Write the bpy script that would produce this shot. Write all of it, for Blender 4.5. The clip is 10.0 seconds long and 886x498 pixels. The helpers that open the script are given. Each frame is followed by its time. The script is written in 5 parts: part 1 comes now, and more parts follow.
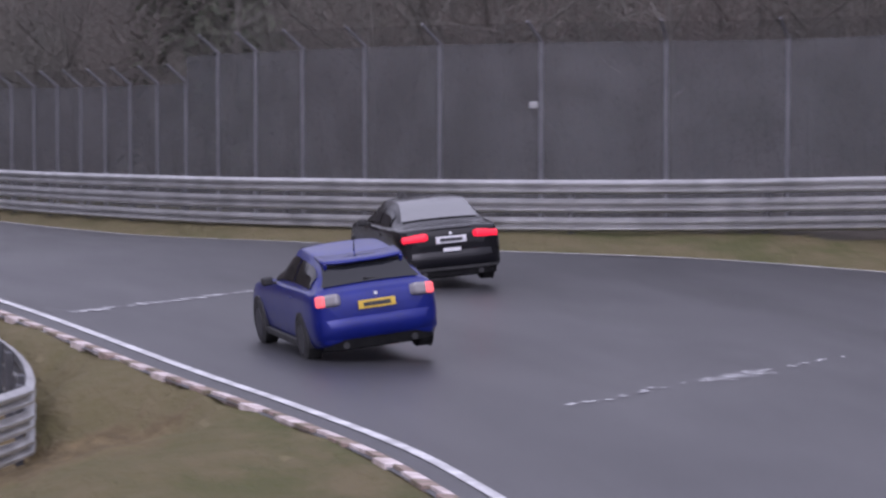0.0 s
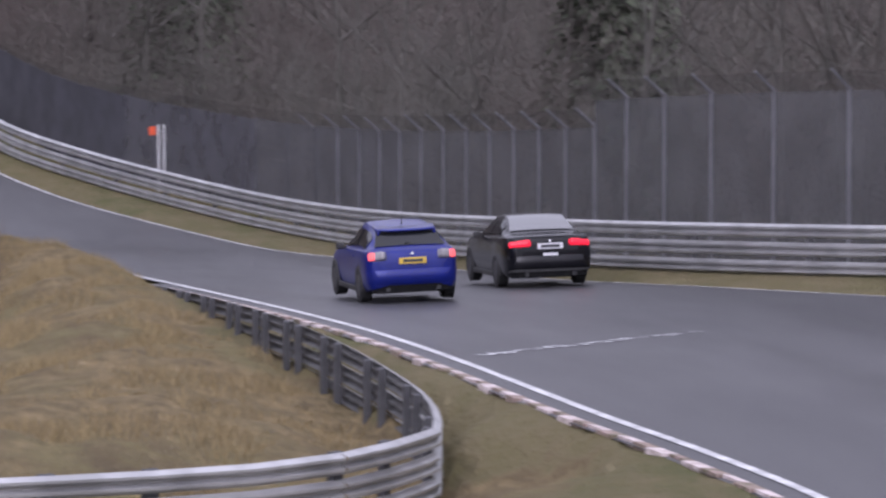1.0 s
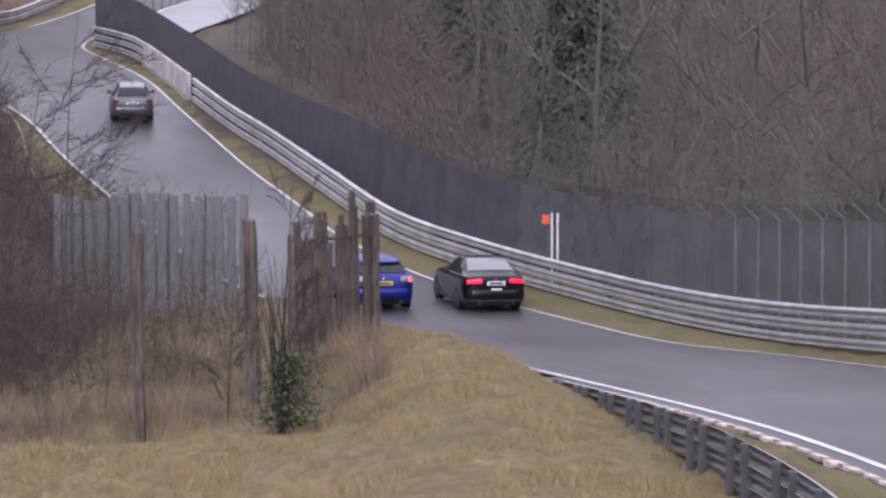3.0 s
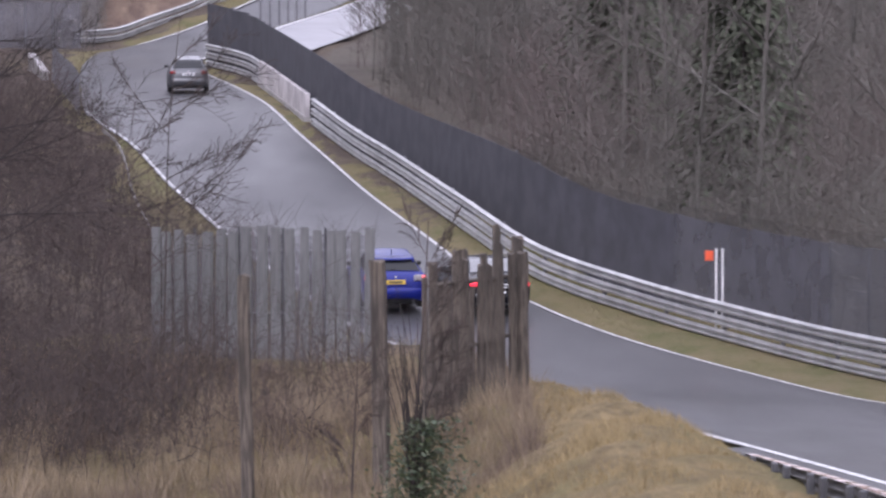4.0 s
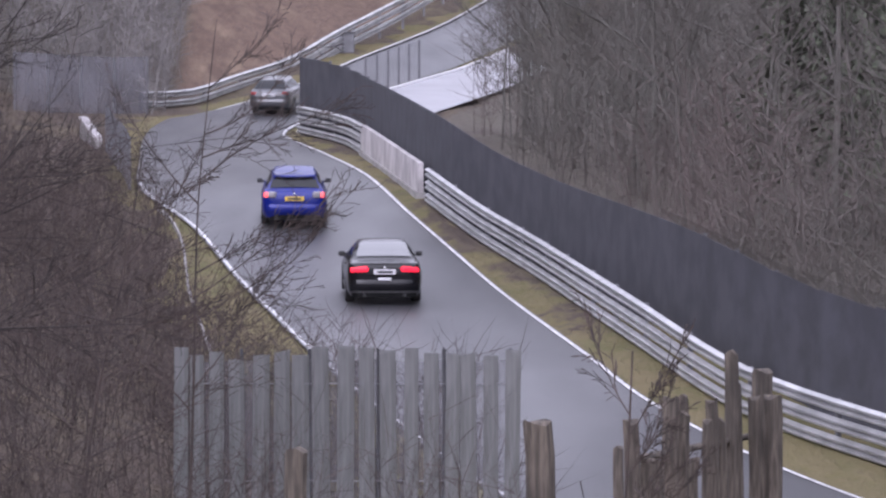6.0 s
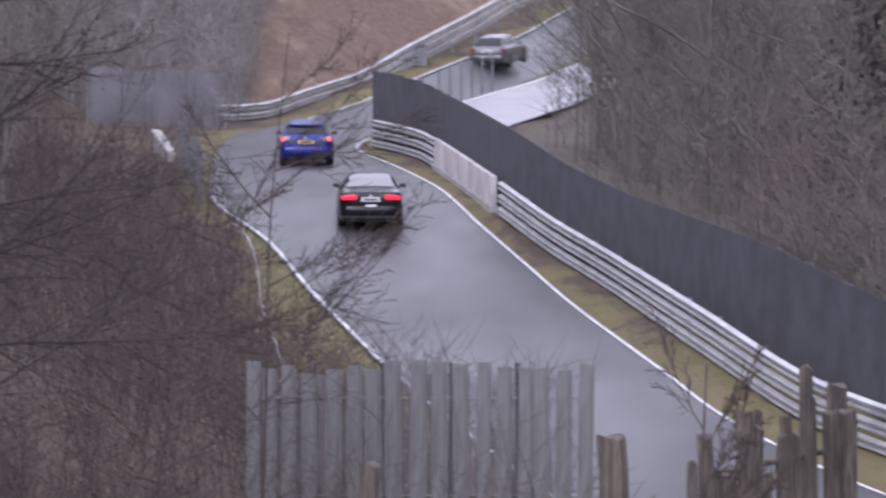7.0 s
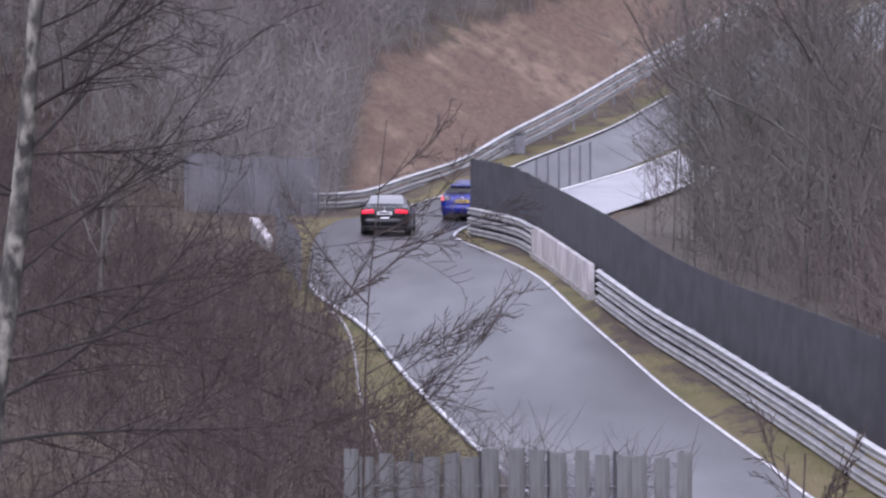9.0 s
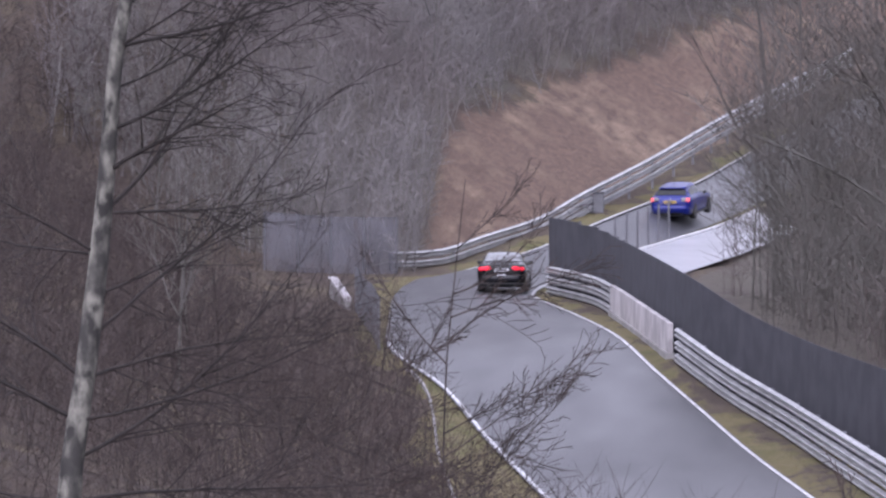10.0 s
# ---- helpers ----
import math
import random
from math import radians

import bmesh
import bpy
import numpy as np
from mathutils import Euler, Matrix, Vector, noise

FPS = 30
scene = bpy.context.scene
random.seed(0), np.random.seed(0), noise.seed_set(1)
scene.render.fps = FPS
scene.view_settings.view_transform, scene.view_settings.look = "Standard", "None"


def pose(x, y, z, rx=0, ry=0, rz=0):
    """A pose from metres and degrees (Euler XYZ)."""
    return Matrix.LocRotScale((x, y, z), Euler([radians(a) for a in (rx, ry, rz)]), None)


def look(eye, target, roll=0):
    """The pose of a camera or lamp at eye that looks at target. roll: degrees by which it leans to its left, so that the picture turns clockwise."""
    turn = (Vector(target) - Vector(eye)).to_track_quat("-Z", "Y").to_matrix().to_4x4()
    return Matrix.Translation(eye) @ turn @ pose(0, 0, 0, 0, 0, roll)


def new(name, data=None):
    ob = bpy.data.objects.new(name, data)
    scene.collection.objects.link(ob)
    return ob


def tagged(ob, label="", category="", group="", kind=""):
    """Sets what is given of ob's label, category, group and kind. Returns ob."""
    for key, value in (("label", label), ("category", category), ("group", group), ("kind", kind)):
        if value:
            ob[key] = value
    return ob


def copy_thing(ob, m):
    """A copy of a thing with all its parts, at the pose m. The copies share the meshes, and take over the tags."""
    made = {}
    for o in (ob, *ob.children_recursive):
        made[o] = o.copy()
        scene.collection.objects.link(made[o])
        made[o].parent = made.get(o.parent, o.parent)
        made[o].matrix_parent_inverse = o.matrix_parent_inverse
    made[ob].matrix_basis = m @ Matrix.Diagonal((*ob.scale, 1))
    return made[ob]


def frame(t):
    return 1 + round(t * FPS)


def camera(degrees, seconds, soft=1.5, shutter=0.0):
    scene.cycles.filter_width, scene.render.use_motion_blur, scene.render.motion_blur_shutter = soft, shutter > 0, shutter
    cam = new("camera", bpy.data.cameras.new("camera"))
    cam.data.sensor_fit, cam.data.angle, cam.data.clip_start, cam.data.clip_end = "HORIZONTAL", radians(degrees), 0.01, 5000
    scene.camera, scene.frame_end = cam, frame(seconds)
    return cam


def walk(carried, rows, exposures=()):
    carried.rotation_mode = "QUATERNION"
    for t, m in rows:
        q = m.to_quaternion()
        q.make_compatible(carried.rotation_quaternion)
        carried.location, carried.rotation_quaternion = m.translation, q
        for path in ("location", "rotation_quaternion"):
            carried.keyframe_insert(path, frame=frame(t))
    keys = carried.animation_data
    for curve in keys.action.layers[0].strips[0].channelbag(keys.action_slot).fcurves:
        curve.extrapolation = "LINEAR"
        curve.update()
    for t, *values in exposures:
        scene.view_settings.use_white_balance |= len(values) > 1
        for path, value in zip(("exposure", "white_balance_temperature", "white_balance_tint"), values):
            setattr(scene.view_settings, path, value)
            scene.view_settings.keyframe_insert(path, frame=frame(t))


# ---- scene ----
# camera and its way
PATH = [
    (0, pose(0.000, 0.000, 10.500, 84.814, 0, -11.956)),
    (0.5, pose(0.000, 0.000, 10.500, 85.080, 0, -9.817)),
    (1, pose(0.000, 0.000, 10.500, 85.345, 0, -7.050)),
    (1.5, pose(0.000, 0.000, 10.500, 85.367, 0, -5.300)),
    (2, pose(0.000, 0.000, 10.500, 85.718, 0, -3.944)),
    (2.5, pose(0.000, 0.000, 10.500, 86.046, 0, -3.238)),
    (2.7, pose(-0.005, 0.558, 10.477, 86.186, 0, -2.858)),
    (3.8, pose(-0.126, 15.219, 9.870, 86.714, 0, -1.382)),
    (4, pose(-0.156, 18.783, 9.722, 86.714, 0, -0.977)),
    (4.5, pose(-0.215, 25.894, 9.427, 87.442, 0, -0.372)),
    (5, pose(-0.351, 42.428, 8.743, 87.479, 0, 0.247)),
    (5.5, pose(-0.464, 56.053, 8.178, 87.809, 0, 0.406)),
    (6.8, pose(-0.471, 56.900, 8.143, 87.798, 0, 0.666)),
    (7, pose(-0.471, 56.900, 8.143, 87.970, 0, 1.304)),
    (7.5, pose(-0.472, 56.998, 8.139, 88.586, 0, 1.995)),
    (8, pose(-0.472, 56.998, 8.139, 89.130, 0, 2.362)),
    (8.5, pose(-0.472, 56.998, 8.139, 89.050, 0, 2.402)),
    (9, pose(-0.472, 56.998, 8.139, 89.024, 0, 2.477)),
    (9.5, pose(-0.472, 56.998, 8.139, 89.450, 0, 2.910)),
    (10, pose(-0.472, 56.998, 8.139, 89.731, 0, 3.419)),
]

cam = camera(10.60, 10.0, soft=2.4, shutter=0.3)
walk(cam, PATH, exposures=[(0.0, 0.0, 5760, 31), (1.0, 0.15, 5800, 28), (2.5, 0.4, 5950, 27), (4.5, 0.6, 5850, 27), (10.0, 0.58, 5700, 28)])

# overcast daylight
world = bpy.data.worlds.new("overcast")
scene.world = world
world.use_nodes = True
wn = world.node_tree.nodes
sky = wn.new("ShaderNodeTexSky")
sky.sky_type = "NISHITA"
sky.sun_disc = False
sky.sun_elevation, sky.sun_rotation = radians(38), radians(200)
sky.air_density, sky.dust_density, sky.ozone_density = 1.0, 6.0, 1.0
wn["Background"].inputs["Strength"].default_value = 0.05
grey = wn.new("ShaderNodeHueSaturation")
grey.inputs["Saturation"].default_value = 0.12
world.node_tree.links.new(sky.outputs[0], grey.inputs["Color"])
world.node_tree.links.new(grey.outputs[0], wn["Background"].inputs[0])
# cloud layer: an overcast sky is brighter overhead than at the horizon
place = wn.new("ShaderNodeTexCoord")
split = wn.new("ShaderNodeSeparateXYZ")
lift = wn.new("ShaderNodeMapRange")
lift.inputs["From Min"].default_value, lift.inputs["From Max"].default_value = 0.0, 1.0
lift.inputs["To Min"].default_value, lift.inputs["To Max"].default_value = 0.42, 1.25
clouds = wn.new("ShaderNodeBackground")
clouds.inputs["Color"].default_value = (0.97, 0.98, 1.0, 1)
both = wn.new("ShaderNodeAddShader")
wl = world.node_tree.links
wl.new(place.outputs["Generated"], split.inputs[0])
wl.new(split.outputs["Z"], lift.inputs["Value"])
wl.new(lift.outputs[0], clouds.inputs["Strength"])
wl.new(wn["Background"].outputs[0], both.inputs[0])
wl.new(clouds.outputs[0], both.inputs[1])
wl.new(both.outputs[0], wn["World Output"].inputs["Surface"])
sun = new("sun", bpy.data.lights.new("sun", "SUN"))
sun.data.energy, sun.data.angle, sun.data.color = 0.6, radians(60), (1.0, 0.96, 0.92)
sun.matrix_world = look((0, 0, 80), (0.34 * 40, 0.94 * 40, 80 - 31))


# ---------------- materials ----------------
def mat(name, color, rough=0.6, metal=0.0, color2=None, scale=6.0, detail=6.0, bump=0.0, bump_scale=40.0, spec=0.5, color3=None, scale3=0.4, alpha=1.0, coat=0.0, stretch=None, island=0.0):
    m = bpy.data.materials.new(name)
    m.use_nodes = True
    nt = m.node_tree
    n, ln = nt.nodes, nt.links
    b = n["Principled BSDF"]
    b.inputs["Roughness"].default_value = rough
    b.inputs["Metallic"].default_value = metal
    b.inputs["Specular IOR Level"].default_value = spec
    b.inputs["Alpha"].default_value = alpha
    b.inputs["Coat Weight"].default_value = coat
    b.inputs["Coat Roughness"].default_value = 0.08 if coat < 0.65 else 0.14
    tc = n.new("ShaderNodeTexCoord")
    vec = tc.outputs["Object"]
    if stretch:
        mp = n.new("ShaderNodeMapping")
        mp.inputs["Scale"].default_value = stretch
        ln.new(vec, mp.inputs[0])
        vec = mp.outputs[0]

    def noise_tex(s, d=detail):
        t = n.new("ShaderNodeTexNoise")
        t.inputs["Scale"].default_value = s
        t.inputs["Detail"].default_value = d
        ln.new(vec, t.inputs["Vector"])
        return t.outputs["Fac"]

    def ramp(fac, lo=0.38, hi=0.62):
        r = n.new("ShaderNodeMapRange")
        r.inputs["From Min"].default_value, r.inputs["From Max"].default_value = lo, hi
        ln.new(fac, r.inputs["Value"])
        return r.outputs[0]

    def mix(fac, a, c):
        x = n.new("ShaderNodeMix")
        x.data_type = "RGBA"
        if isinstance(fac, float):
            x.inputs[0].default_value = fac
        else:
            ln.new(fac, x.inputs[0])
        for sock, val in ((x.inputs[6], a), (x.inputs[7], c)):
            if isinstance(val, tuple):
                sock.default_value = (*val, 1)
            else:
                ln.new(val, sock)
        return x.outputs[2]

    col = color
    if color2:
        col = mix(ramp(noise_tex(scale)), color, color2)
    if color3:
        col = mix(ramp(noise_tex(scale3), 0.45, 0.62), col, color3)
    if island:
        g = n.new("ShaderNodeNewGeometry")
        h = n.new("ShaderNodeHueSaturation")
        r = n.new("ShaderNodeMapRange")
        r.inputs["To Min"].default_value, r.inputs["To Max"].default_value = 1 - island, 1 + island
        ln.new(g.outputs["Random Per Island"], r.inputs["Value"])
        ln.new(r.outputs[0], h.inputs["Value"])
        if isinstance(col, tuple):
            h.inputs["Color"].default_value = (*col, 1)
        else:
            ln.new(col, h.inputs["Color"])
        col = h.outputs[0]
    if isinstance(col, tuple):
        b.inputs["Base Color"].default_value = (*col, 1)
    else:
        ln.new(col, b.inputs["Base Color"])
    if bump:
        bp = n.new("ShaderNodeBump")
        bp.inputs["Strength"].default_value = bump
        bp.inputs["Distance"].default_value = 0.02
        ln.new(noise_tex(bump_scale), bp.inputs["Height"])
        ln.new(bp.outputs[0], b.inputs["Normal"])
    return m


def glow(name, color, strength, base=(0.4, 0.02, 0.02)):
    m = mat(name, base, 0.25)
    b = m.node_tree.nodes["Principled BSDF"]
    b.inputs["Emission Color"].default_value = (*color, 1)
    b.inputs["Emission Strength"].default_value = strength
    return m


ASPHALT = mat("damp_asphalt", (0.044, 0.044, 0.047), 0.33, color2=(0.060, 0.060, 0.063), scale=0.5, color3=(0.034, 0.034, 0.037), scale3=0.16, bump=0.25, bump_scale=60, stretch=(1.0, 0.35, 1.0))
_an, _al = ASPHALT.node_tree.nodes, ASPHALT.node_tree.links
_tc, _mp, _tx, _rg = _an.new("ShaderNodeTexCoord"), _an.new("ShaderNodeMapping"), _an.new("ShaderNodeTexNoise"), _an.new("ShaderNodeMapRange")
_mp.inputs["Scale"].default_value = (0.5, 0.07, 1.0)
_tx.inputs["Scale"].default_value, _tx.inputs["Detail"].default_value = 1.0, 1.5
_rg.inputs["From Min"].default_value, _rg.inputs["From Max"].default_value = 0.25, 0.75
_rg.inputs["To Min"].default_value, _rg.inputs["To Max"].default_value = 0.29, 0.46
_al.new(_tc.outputs["Object"], _mp.inputs[0])
_al.new(_mp.outputs[0], _tx.inputs["Vector"])
_al.new(_tx.outputs["Fac"], _rg.inputs["Value"])
_al.new(_rg.outputs[0], _an["Principled BSDF"].inputs["Roughness"])
LINE = mat("road_paint", (0.66, 0.66, 0.66), 0.5, color2=(0.42, 0.42, 0.42), scale=3.0)
WORN = mat("worn_paint", (0.60, 0.60, 0.61), 0.55, color2=(0.26, 0.26, 0.27), scale=4.0)
KERB_R = mat("kerb_red", (0.34, 0.25, 0.22), 0.8, color2=(0.15, 0.13, 0.08), scale=5)
KERB_W = mat("kerb_white", (0.70, 0.62, 0.60), 0.6, color2=(0.45, 0.37, 0.34), scale=4)


def ground_cover():
    m = bpy.data.materials.new("ground_cover")
    m.use_nodes = True
    n, ln = m.node_tree.nodes, m.node_tree.links
    b = n["Principled BSDF"]
    b.inputs["Roughness"].default_value = 0.92
    b.inputs["Specular IOR Level"].default_value = 0.2
    tc = n.new("ShaderNodeTexCoord")
    mp = n.new("ShaderNodeMapping")
    mp.inputs["Scale"].default_value = (1.0, 0.4, 1.0)
    ln.new(tc.outputs["Object"], mp.inputs[0])

    def tex(scale, lo, hi, detail=7.0):
        t = n.new("ShaderNodeTexNoise")
        t.inputs["Scale"].default_value, t.inputs["Detail"].default_value, t.inputs["Roughness"].default_value = scale, detail, 0.65
        ln.new(mp.outputs[0], t.inputs["Vector"])
        r = n.new("ShaderNodeMapRange")
        r.inputs["From Min"].default_value, r.inputs["From Max"].default_value = lo, hi
        ln.new(t.outputs["Fac"], r.inputs["Value"])
        return r.outputs[0]

    def mix(fac, a, c):
        x = n.new("ShaderNodeMix")
        x.data_type = "RGBA"
        ln.new(fac, x.inputs[0])
        for sock, val in ((x.inputs[6], a), (x.inputs[7], c)):
            if isinstance(val, tuple):
                sock.default_value = (*val, 1)
            else:
                ln.new(val, sock)
        return x.outputs[2]

    fine, mid, wide = tex(3.2, 0.35, 0.65), tex(0.9, 0.4, 0.6), tex(0.22, 0.42, 0.6)

    def cover(a, c, d):
        return mix(wide, mix(fine, a, c), mix(mid, c, d))

    def weight(name):
        at = n.new("ShaderNodeAttribute")
        at.attribute_name = name
        mu = n.new("ShaderNodeMath")
        mu.operation = "MULTIPLY_ADD"
        mu.inputs[1].default_value, mu.inputs[2].default_value = 0.5, -0.25
        ln.new(fine, mu.inputs[0])
        ad = n.new("ShaderNodeMath")
        ad.operation = "ADD"
        ln.new(at.outputs["Fac"], ad.inputs[0])
        ln.new(mu.outputs[0], ad.inputs[1])
        r = n.new("ShaderNodeMapRange")
        r.inputs["From Min"].default_value, r.inputs["From Max"].default_value = 0.3, 0.7
        ln.new(ad.outputs[0], r.inputs["Value"])
        return r.outputs[0]

    col = cover((0.145, 0.127, 0.058), (0.175, 0.145, 0.078), (0.108, 0.11, 0.044))
    col = mix(weight("straw"), col, cover((0.255, 0.195, 0.10), (0.125, 0.096, 0.05), (0.19, 0.165, 0.075)))
    col = mix(weight("bracken"), col, cover((0.105, 0.082, 0.066), (0.075, 0.06, 0.05), (0.14, 0.115, 0.075)))
    col = mix(weight("russet"), col, cover((0.19, 0.132, 0.10), (0.13, 0.092, 0.072), (0.27, 0.20, 0.145)))
    col = mix(weight("litter"), col, cover((0.135, 0.115, 0.098), (0.115, 0.105, 0.085), (0.10, 0.085, 0.075)))
    ln.new(col, b.inputs["Base Color"])
    bp = n.new("ShaderNodeBump")
    bp.inputs["Strength"].default_value, bp.inputs["Distance"].default_value = 0.9, 0.12
    ln.new(fine, bp.inputs["Height"])
    ln.new(bp.outputs[0], b.inputs["Normal"])
    return m


GROUND = ground_cover()
STEEL = mat("galvanised_steel", (0.50, 0.50, 0.50), 0.42, 0.6, color2=(0.36, 0.36, 0.36), scale=1.5, bump=0.1, bump_scale=12, island=0.08)
POSTSTEEL = mat("post_steel", (0.20, 0.20, 0.21), 0.6, 0.3, color2=(0.15, 0.15, 0.16), scale=3)
# rail backs: dirt plus the shade of posts and beams, held in the colour
SHADESTEEL = mat("weathered_steel_back", (0.13, 0.13, 0.13), 0.7, 0.2, color2=(0.08, 0.078, 0.075), scale=2)
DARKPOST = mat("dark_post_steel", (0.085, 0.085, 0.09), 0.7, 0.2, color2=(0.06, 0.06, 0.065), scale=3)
WHITEWALL = mat("white_panel", (0.56, 0.53, 0.53), 0.6, color2=(0.40, 0.375, 0.37), scale=1.4, color3=(0.33, 0.31, 0.31), scale3=0.9)
OLDWOOD = mat("weathered_wood", (0.15, 0.125, 0.10), 0.9, color2=(0.065, 0.054, 0.044), scale=5, color3=(0.045, 0.038, 0.032), scale3=1.3, bump=0.8, bump_scale=25, stretch=(4, 4, 0.5))
GREYWOOD = mat("grey_board", (0.185, 0.185, 0.185), 0.85, color2=(0.14, 0.143, 0.14), scale=5, color3=(0.10, 0.103, 0.096), scale3=1.2, bump=0.5, bump_scale=25, stretch=(4, 4, 0.4))
BARK = mat("dark_bark", (0.036, 0.029, 0.026), 0.95, color2=(0.022, 0.019, 0.017), scale=8, bump=0.6, bump_scale=20)
GREYBARK = mat("grey_bark", (0.12, 0.112, 0.10), 0.95, color2=(0.09, 0.088, 0.074), scale=4, color3=(0.115, 0.09, 0.082), scale3=0.07, island=0.14)
# far-hill bark: distance haze mixed into the colour as a paler lavender grey
HAZEBARK = mat("lichen_grey_bark", (0.21, 0.195, 0.19), 0.95, color2=(0.16, 0.15, 0.14), scale=4, color3=(0.15, 0.13, 0.125), scale3=0.06, island=0.2)
TWIG = mat("twig_bark", (0.07, 0.052, 0.045), 0.95, color2=(0.042, 0.033, 0.030), scale=4, island=0.3)
BIRCHBARK = mat("birch_bark", (0.25, 0.24, 0.20), 0.85, color2=(0.03, 0.028, 0.025), scale=4.2, detail=4.0, color3=(0.045, 0.042, 0.038), scale3=1.7, bump=0.4, bump_scale=15, stretch=(1.6, 1.6, 1.0))
NEEDLE = mat("conifer_needles", (0.075, 0.092, 0.058), 0.9, color2=(0.092, 0.10, 0.068), scale=2, island=0.4)
IVY = mat("evergreen_leaf", (0.035, 0.055, 0.028), 0.6, color2=(0.06, 0.075, 0.035), scale=4, island=0.4)
BLADE = mat("dry_blade", (0.26, 0.20, 0.10), 0.9, island=0.28)
FERN = mat("dead_stalk", (0.27, 0.215, 0.14), 0.95, color2=(0.14, 0.105, 0.08), scale=0.5, island=0.4)
BLUE = mat("blue_paint", (0.003, 0.011, 0.17), 0.38, 0.25, color2=(0.0028, 0.009, 0.145), scale=3, coat=0.75, spec=0.1)
BLACK = mat("black_paint", (0.004, 0.004, 0.006), 0.25, 0.0, color2=(0.005, 0.005, 0.007), scale=3, coat=0.7, spec=0.05)
SILVER = mat("grey_paint", (0.06, 0.062, 0.068), 0.3, 0.3, color2=(0.052, 0.054, 0.06), scale=3, coat=1.0)
GLASS = mat("car_glass", (0.012, 0.014, 0.017), 0.05, spec=0.9, coat=0.6)
GLASS.node_tree.nodes["Principled BSDF"].inputs["IOR"].default_value = 2.1
for _paint in (BLUE, BLACK, SILVER):
    _paint.node_tree.nodes["Principled BSDF"].inputs["Coat IOR"].default_value = 1.48
_blue = BLUE.node_tree.nodes["Principled BSDF"]
_blue.inputs["Coat IOR"].default_value, _blue.inputs["Coat Roughness"].default_value = 1.5, 0.25
TINTED = mat("tinted_glass", (0.010, 0.011, 0.013), 0.08, spec=0.35)
RUBBER = mat("tyre_rubber", (0.018, 0.018, 0.019), 0.85, color2=(0.028, 0.028, 0.028), scale=20)
# near-black for low parts of the tail, with their shade in the colour
UNDER = mat("dark_underside", (0.008, 0.008, 0.009), 0.95, spec=0.1, color2=(0.012, 0.012, 0.012), scale=12)
TRIM = mat("black_trim", (0.02, 0.02, 0.021), 0.6, color2=(0.03, 0.03, 0.03), scale=12)
RIM = mat("alloy_rim", (0.05, 0.05, 0.055), 0.5, 0.3, color2=(0.035, 0.035, 0.04), scale=14)
CHROME = mat("chrome", (0.6, 0.6, 0.6), 0.2, 1.0)
CLEAR = mat("clear_lens", (0.26, 0.25, 0.26), 0.2, coat=0.5)
REDLENS = glow("lit_red_lamp", (1.0, 0.02, 0.045), 1.0, (0.3, 0.01, 0.015))
PINKLENS = glow("lit_pink_lamp", (1.0, 0.13, 0.12), 0.9, (0.6, 0.1, 0.1))
DULLRED = mat("red_lens", (0.22, 0.02, 0.02), 0.25, coat=0.5)
PLATE_Y = mat("yellow_plate", (0.62, 0.42, 0.04), 0.5)
PLATE_W = mat("white_plate", (0.62, 0.62, 0.64), 0.5)
INK = mat("plate_ink", (0.03, 0.03, 0.035), 0.6)
ORANGE = mat("orange_sign", (0.75, 0.10, 0.03), 0.6, color2=(0.6, 0.09, 0.03), scale=4)
WHITEPOLE = mat("white_pole", (0.75, 0.75, 0.75), 0.5, color2=(0.6, 0.6, 0.6), scale=5)
PALEROAD = mat("pale_wet_road", (0.34, 0.34, 0.36), 0.3, color2=(0.26, 0.26, 0.275), scale=0.4, bump=0.1, bump_scale=20)
CONCRETE = mat("concrete", (0.33, 0.32, 0.31), 0.85, color2=(0.22, 0.21, 0.2), scale=2, bump=0.3, bump_scale=20)


def netting(name, color, cover):
    """Woven wire netting, too fine to pick apart: part wire, part gap."""
    m = mat(name, color, 0.75, color2=tuple(c * 0.7 for c in color), scale=1.2)
    nt = m.node_tree
    tr = nt.nodes.new("ShaderNodeBsdfTransparent")
    mx = nt.nodes.new("ShaderNodeMixShader")
    mx.inputs[0].default_value = cover
    out = nt.nodes["Material Output"]
    nt.links.new(tr.outputs[0], mx.inputs[1])
    nt.links.new(nt.nodes["Principled BSDF"].outputs[0], mx.inputs[2])
    nt.links.new(mx.outputs[0], out.inputs[0])
    return m


FENCEPOST = mat("fence_post_steel", (0.17, 0.17, 0.18), 0.6, 0.2, color2=(0.13, 0.13, 0.14), scale=3)
NET_OPEN = netting("wire_netting", (0.13, 0.134, 0.14), 0.40)
NET_TOP = netting("overhang_netting", (0.15, 0.15, 0.155), 0.22)
NET_MID = netting("close_netting", (0.12, 0.122, 0.13), 0.55)
NET_CLOSE = netting("closer_netting", (0.10, 0.10, 0.113), 0.72)
NET_DENSE = netting("dense_netting", (0.070, 0.070, 0.082), 0.88)


# ---------------- mesh helpers ----------------
def link_mesh(name, verts, faces, materials, parent=None, smooth=False, index=None):
    me = bpy.data.meshes.new(name)
    me.from_pydata([tuple(v) for v in verts], [], faces)
    for m in materials if isinstance(materials, (list, tuple)) else [materials]:
        me.materials.append(m)
    if index is not None:
        me.polygons.foreach_set("material_index", np.array(index, dtype=np.int32))
    if smooth:
        me.polygons.foreach_set("use_smooth", [True] * len(me.polygons))
    me.update()
    ob = new(name, me)
    if parent:
        ob.parent = parent
    return ob


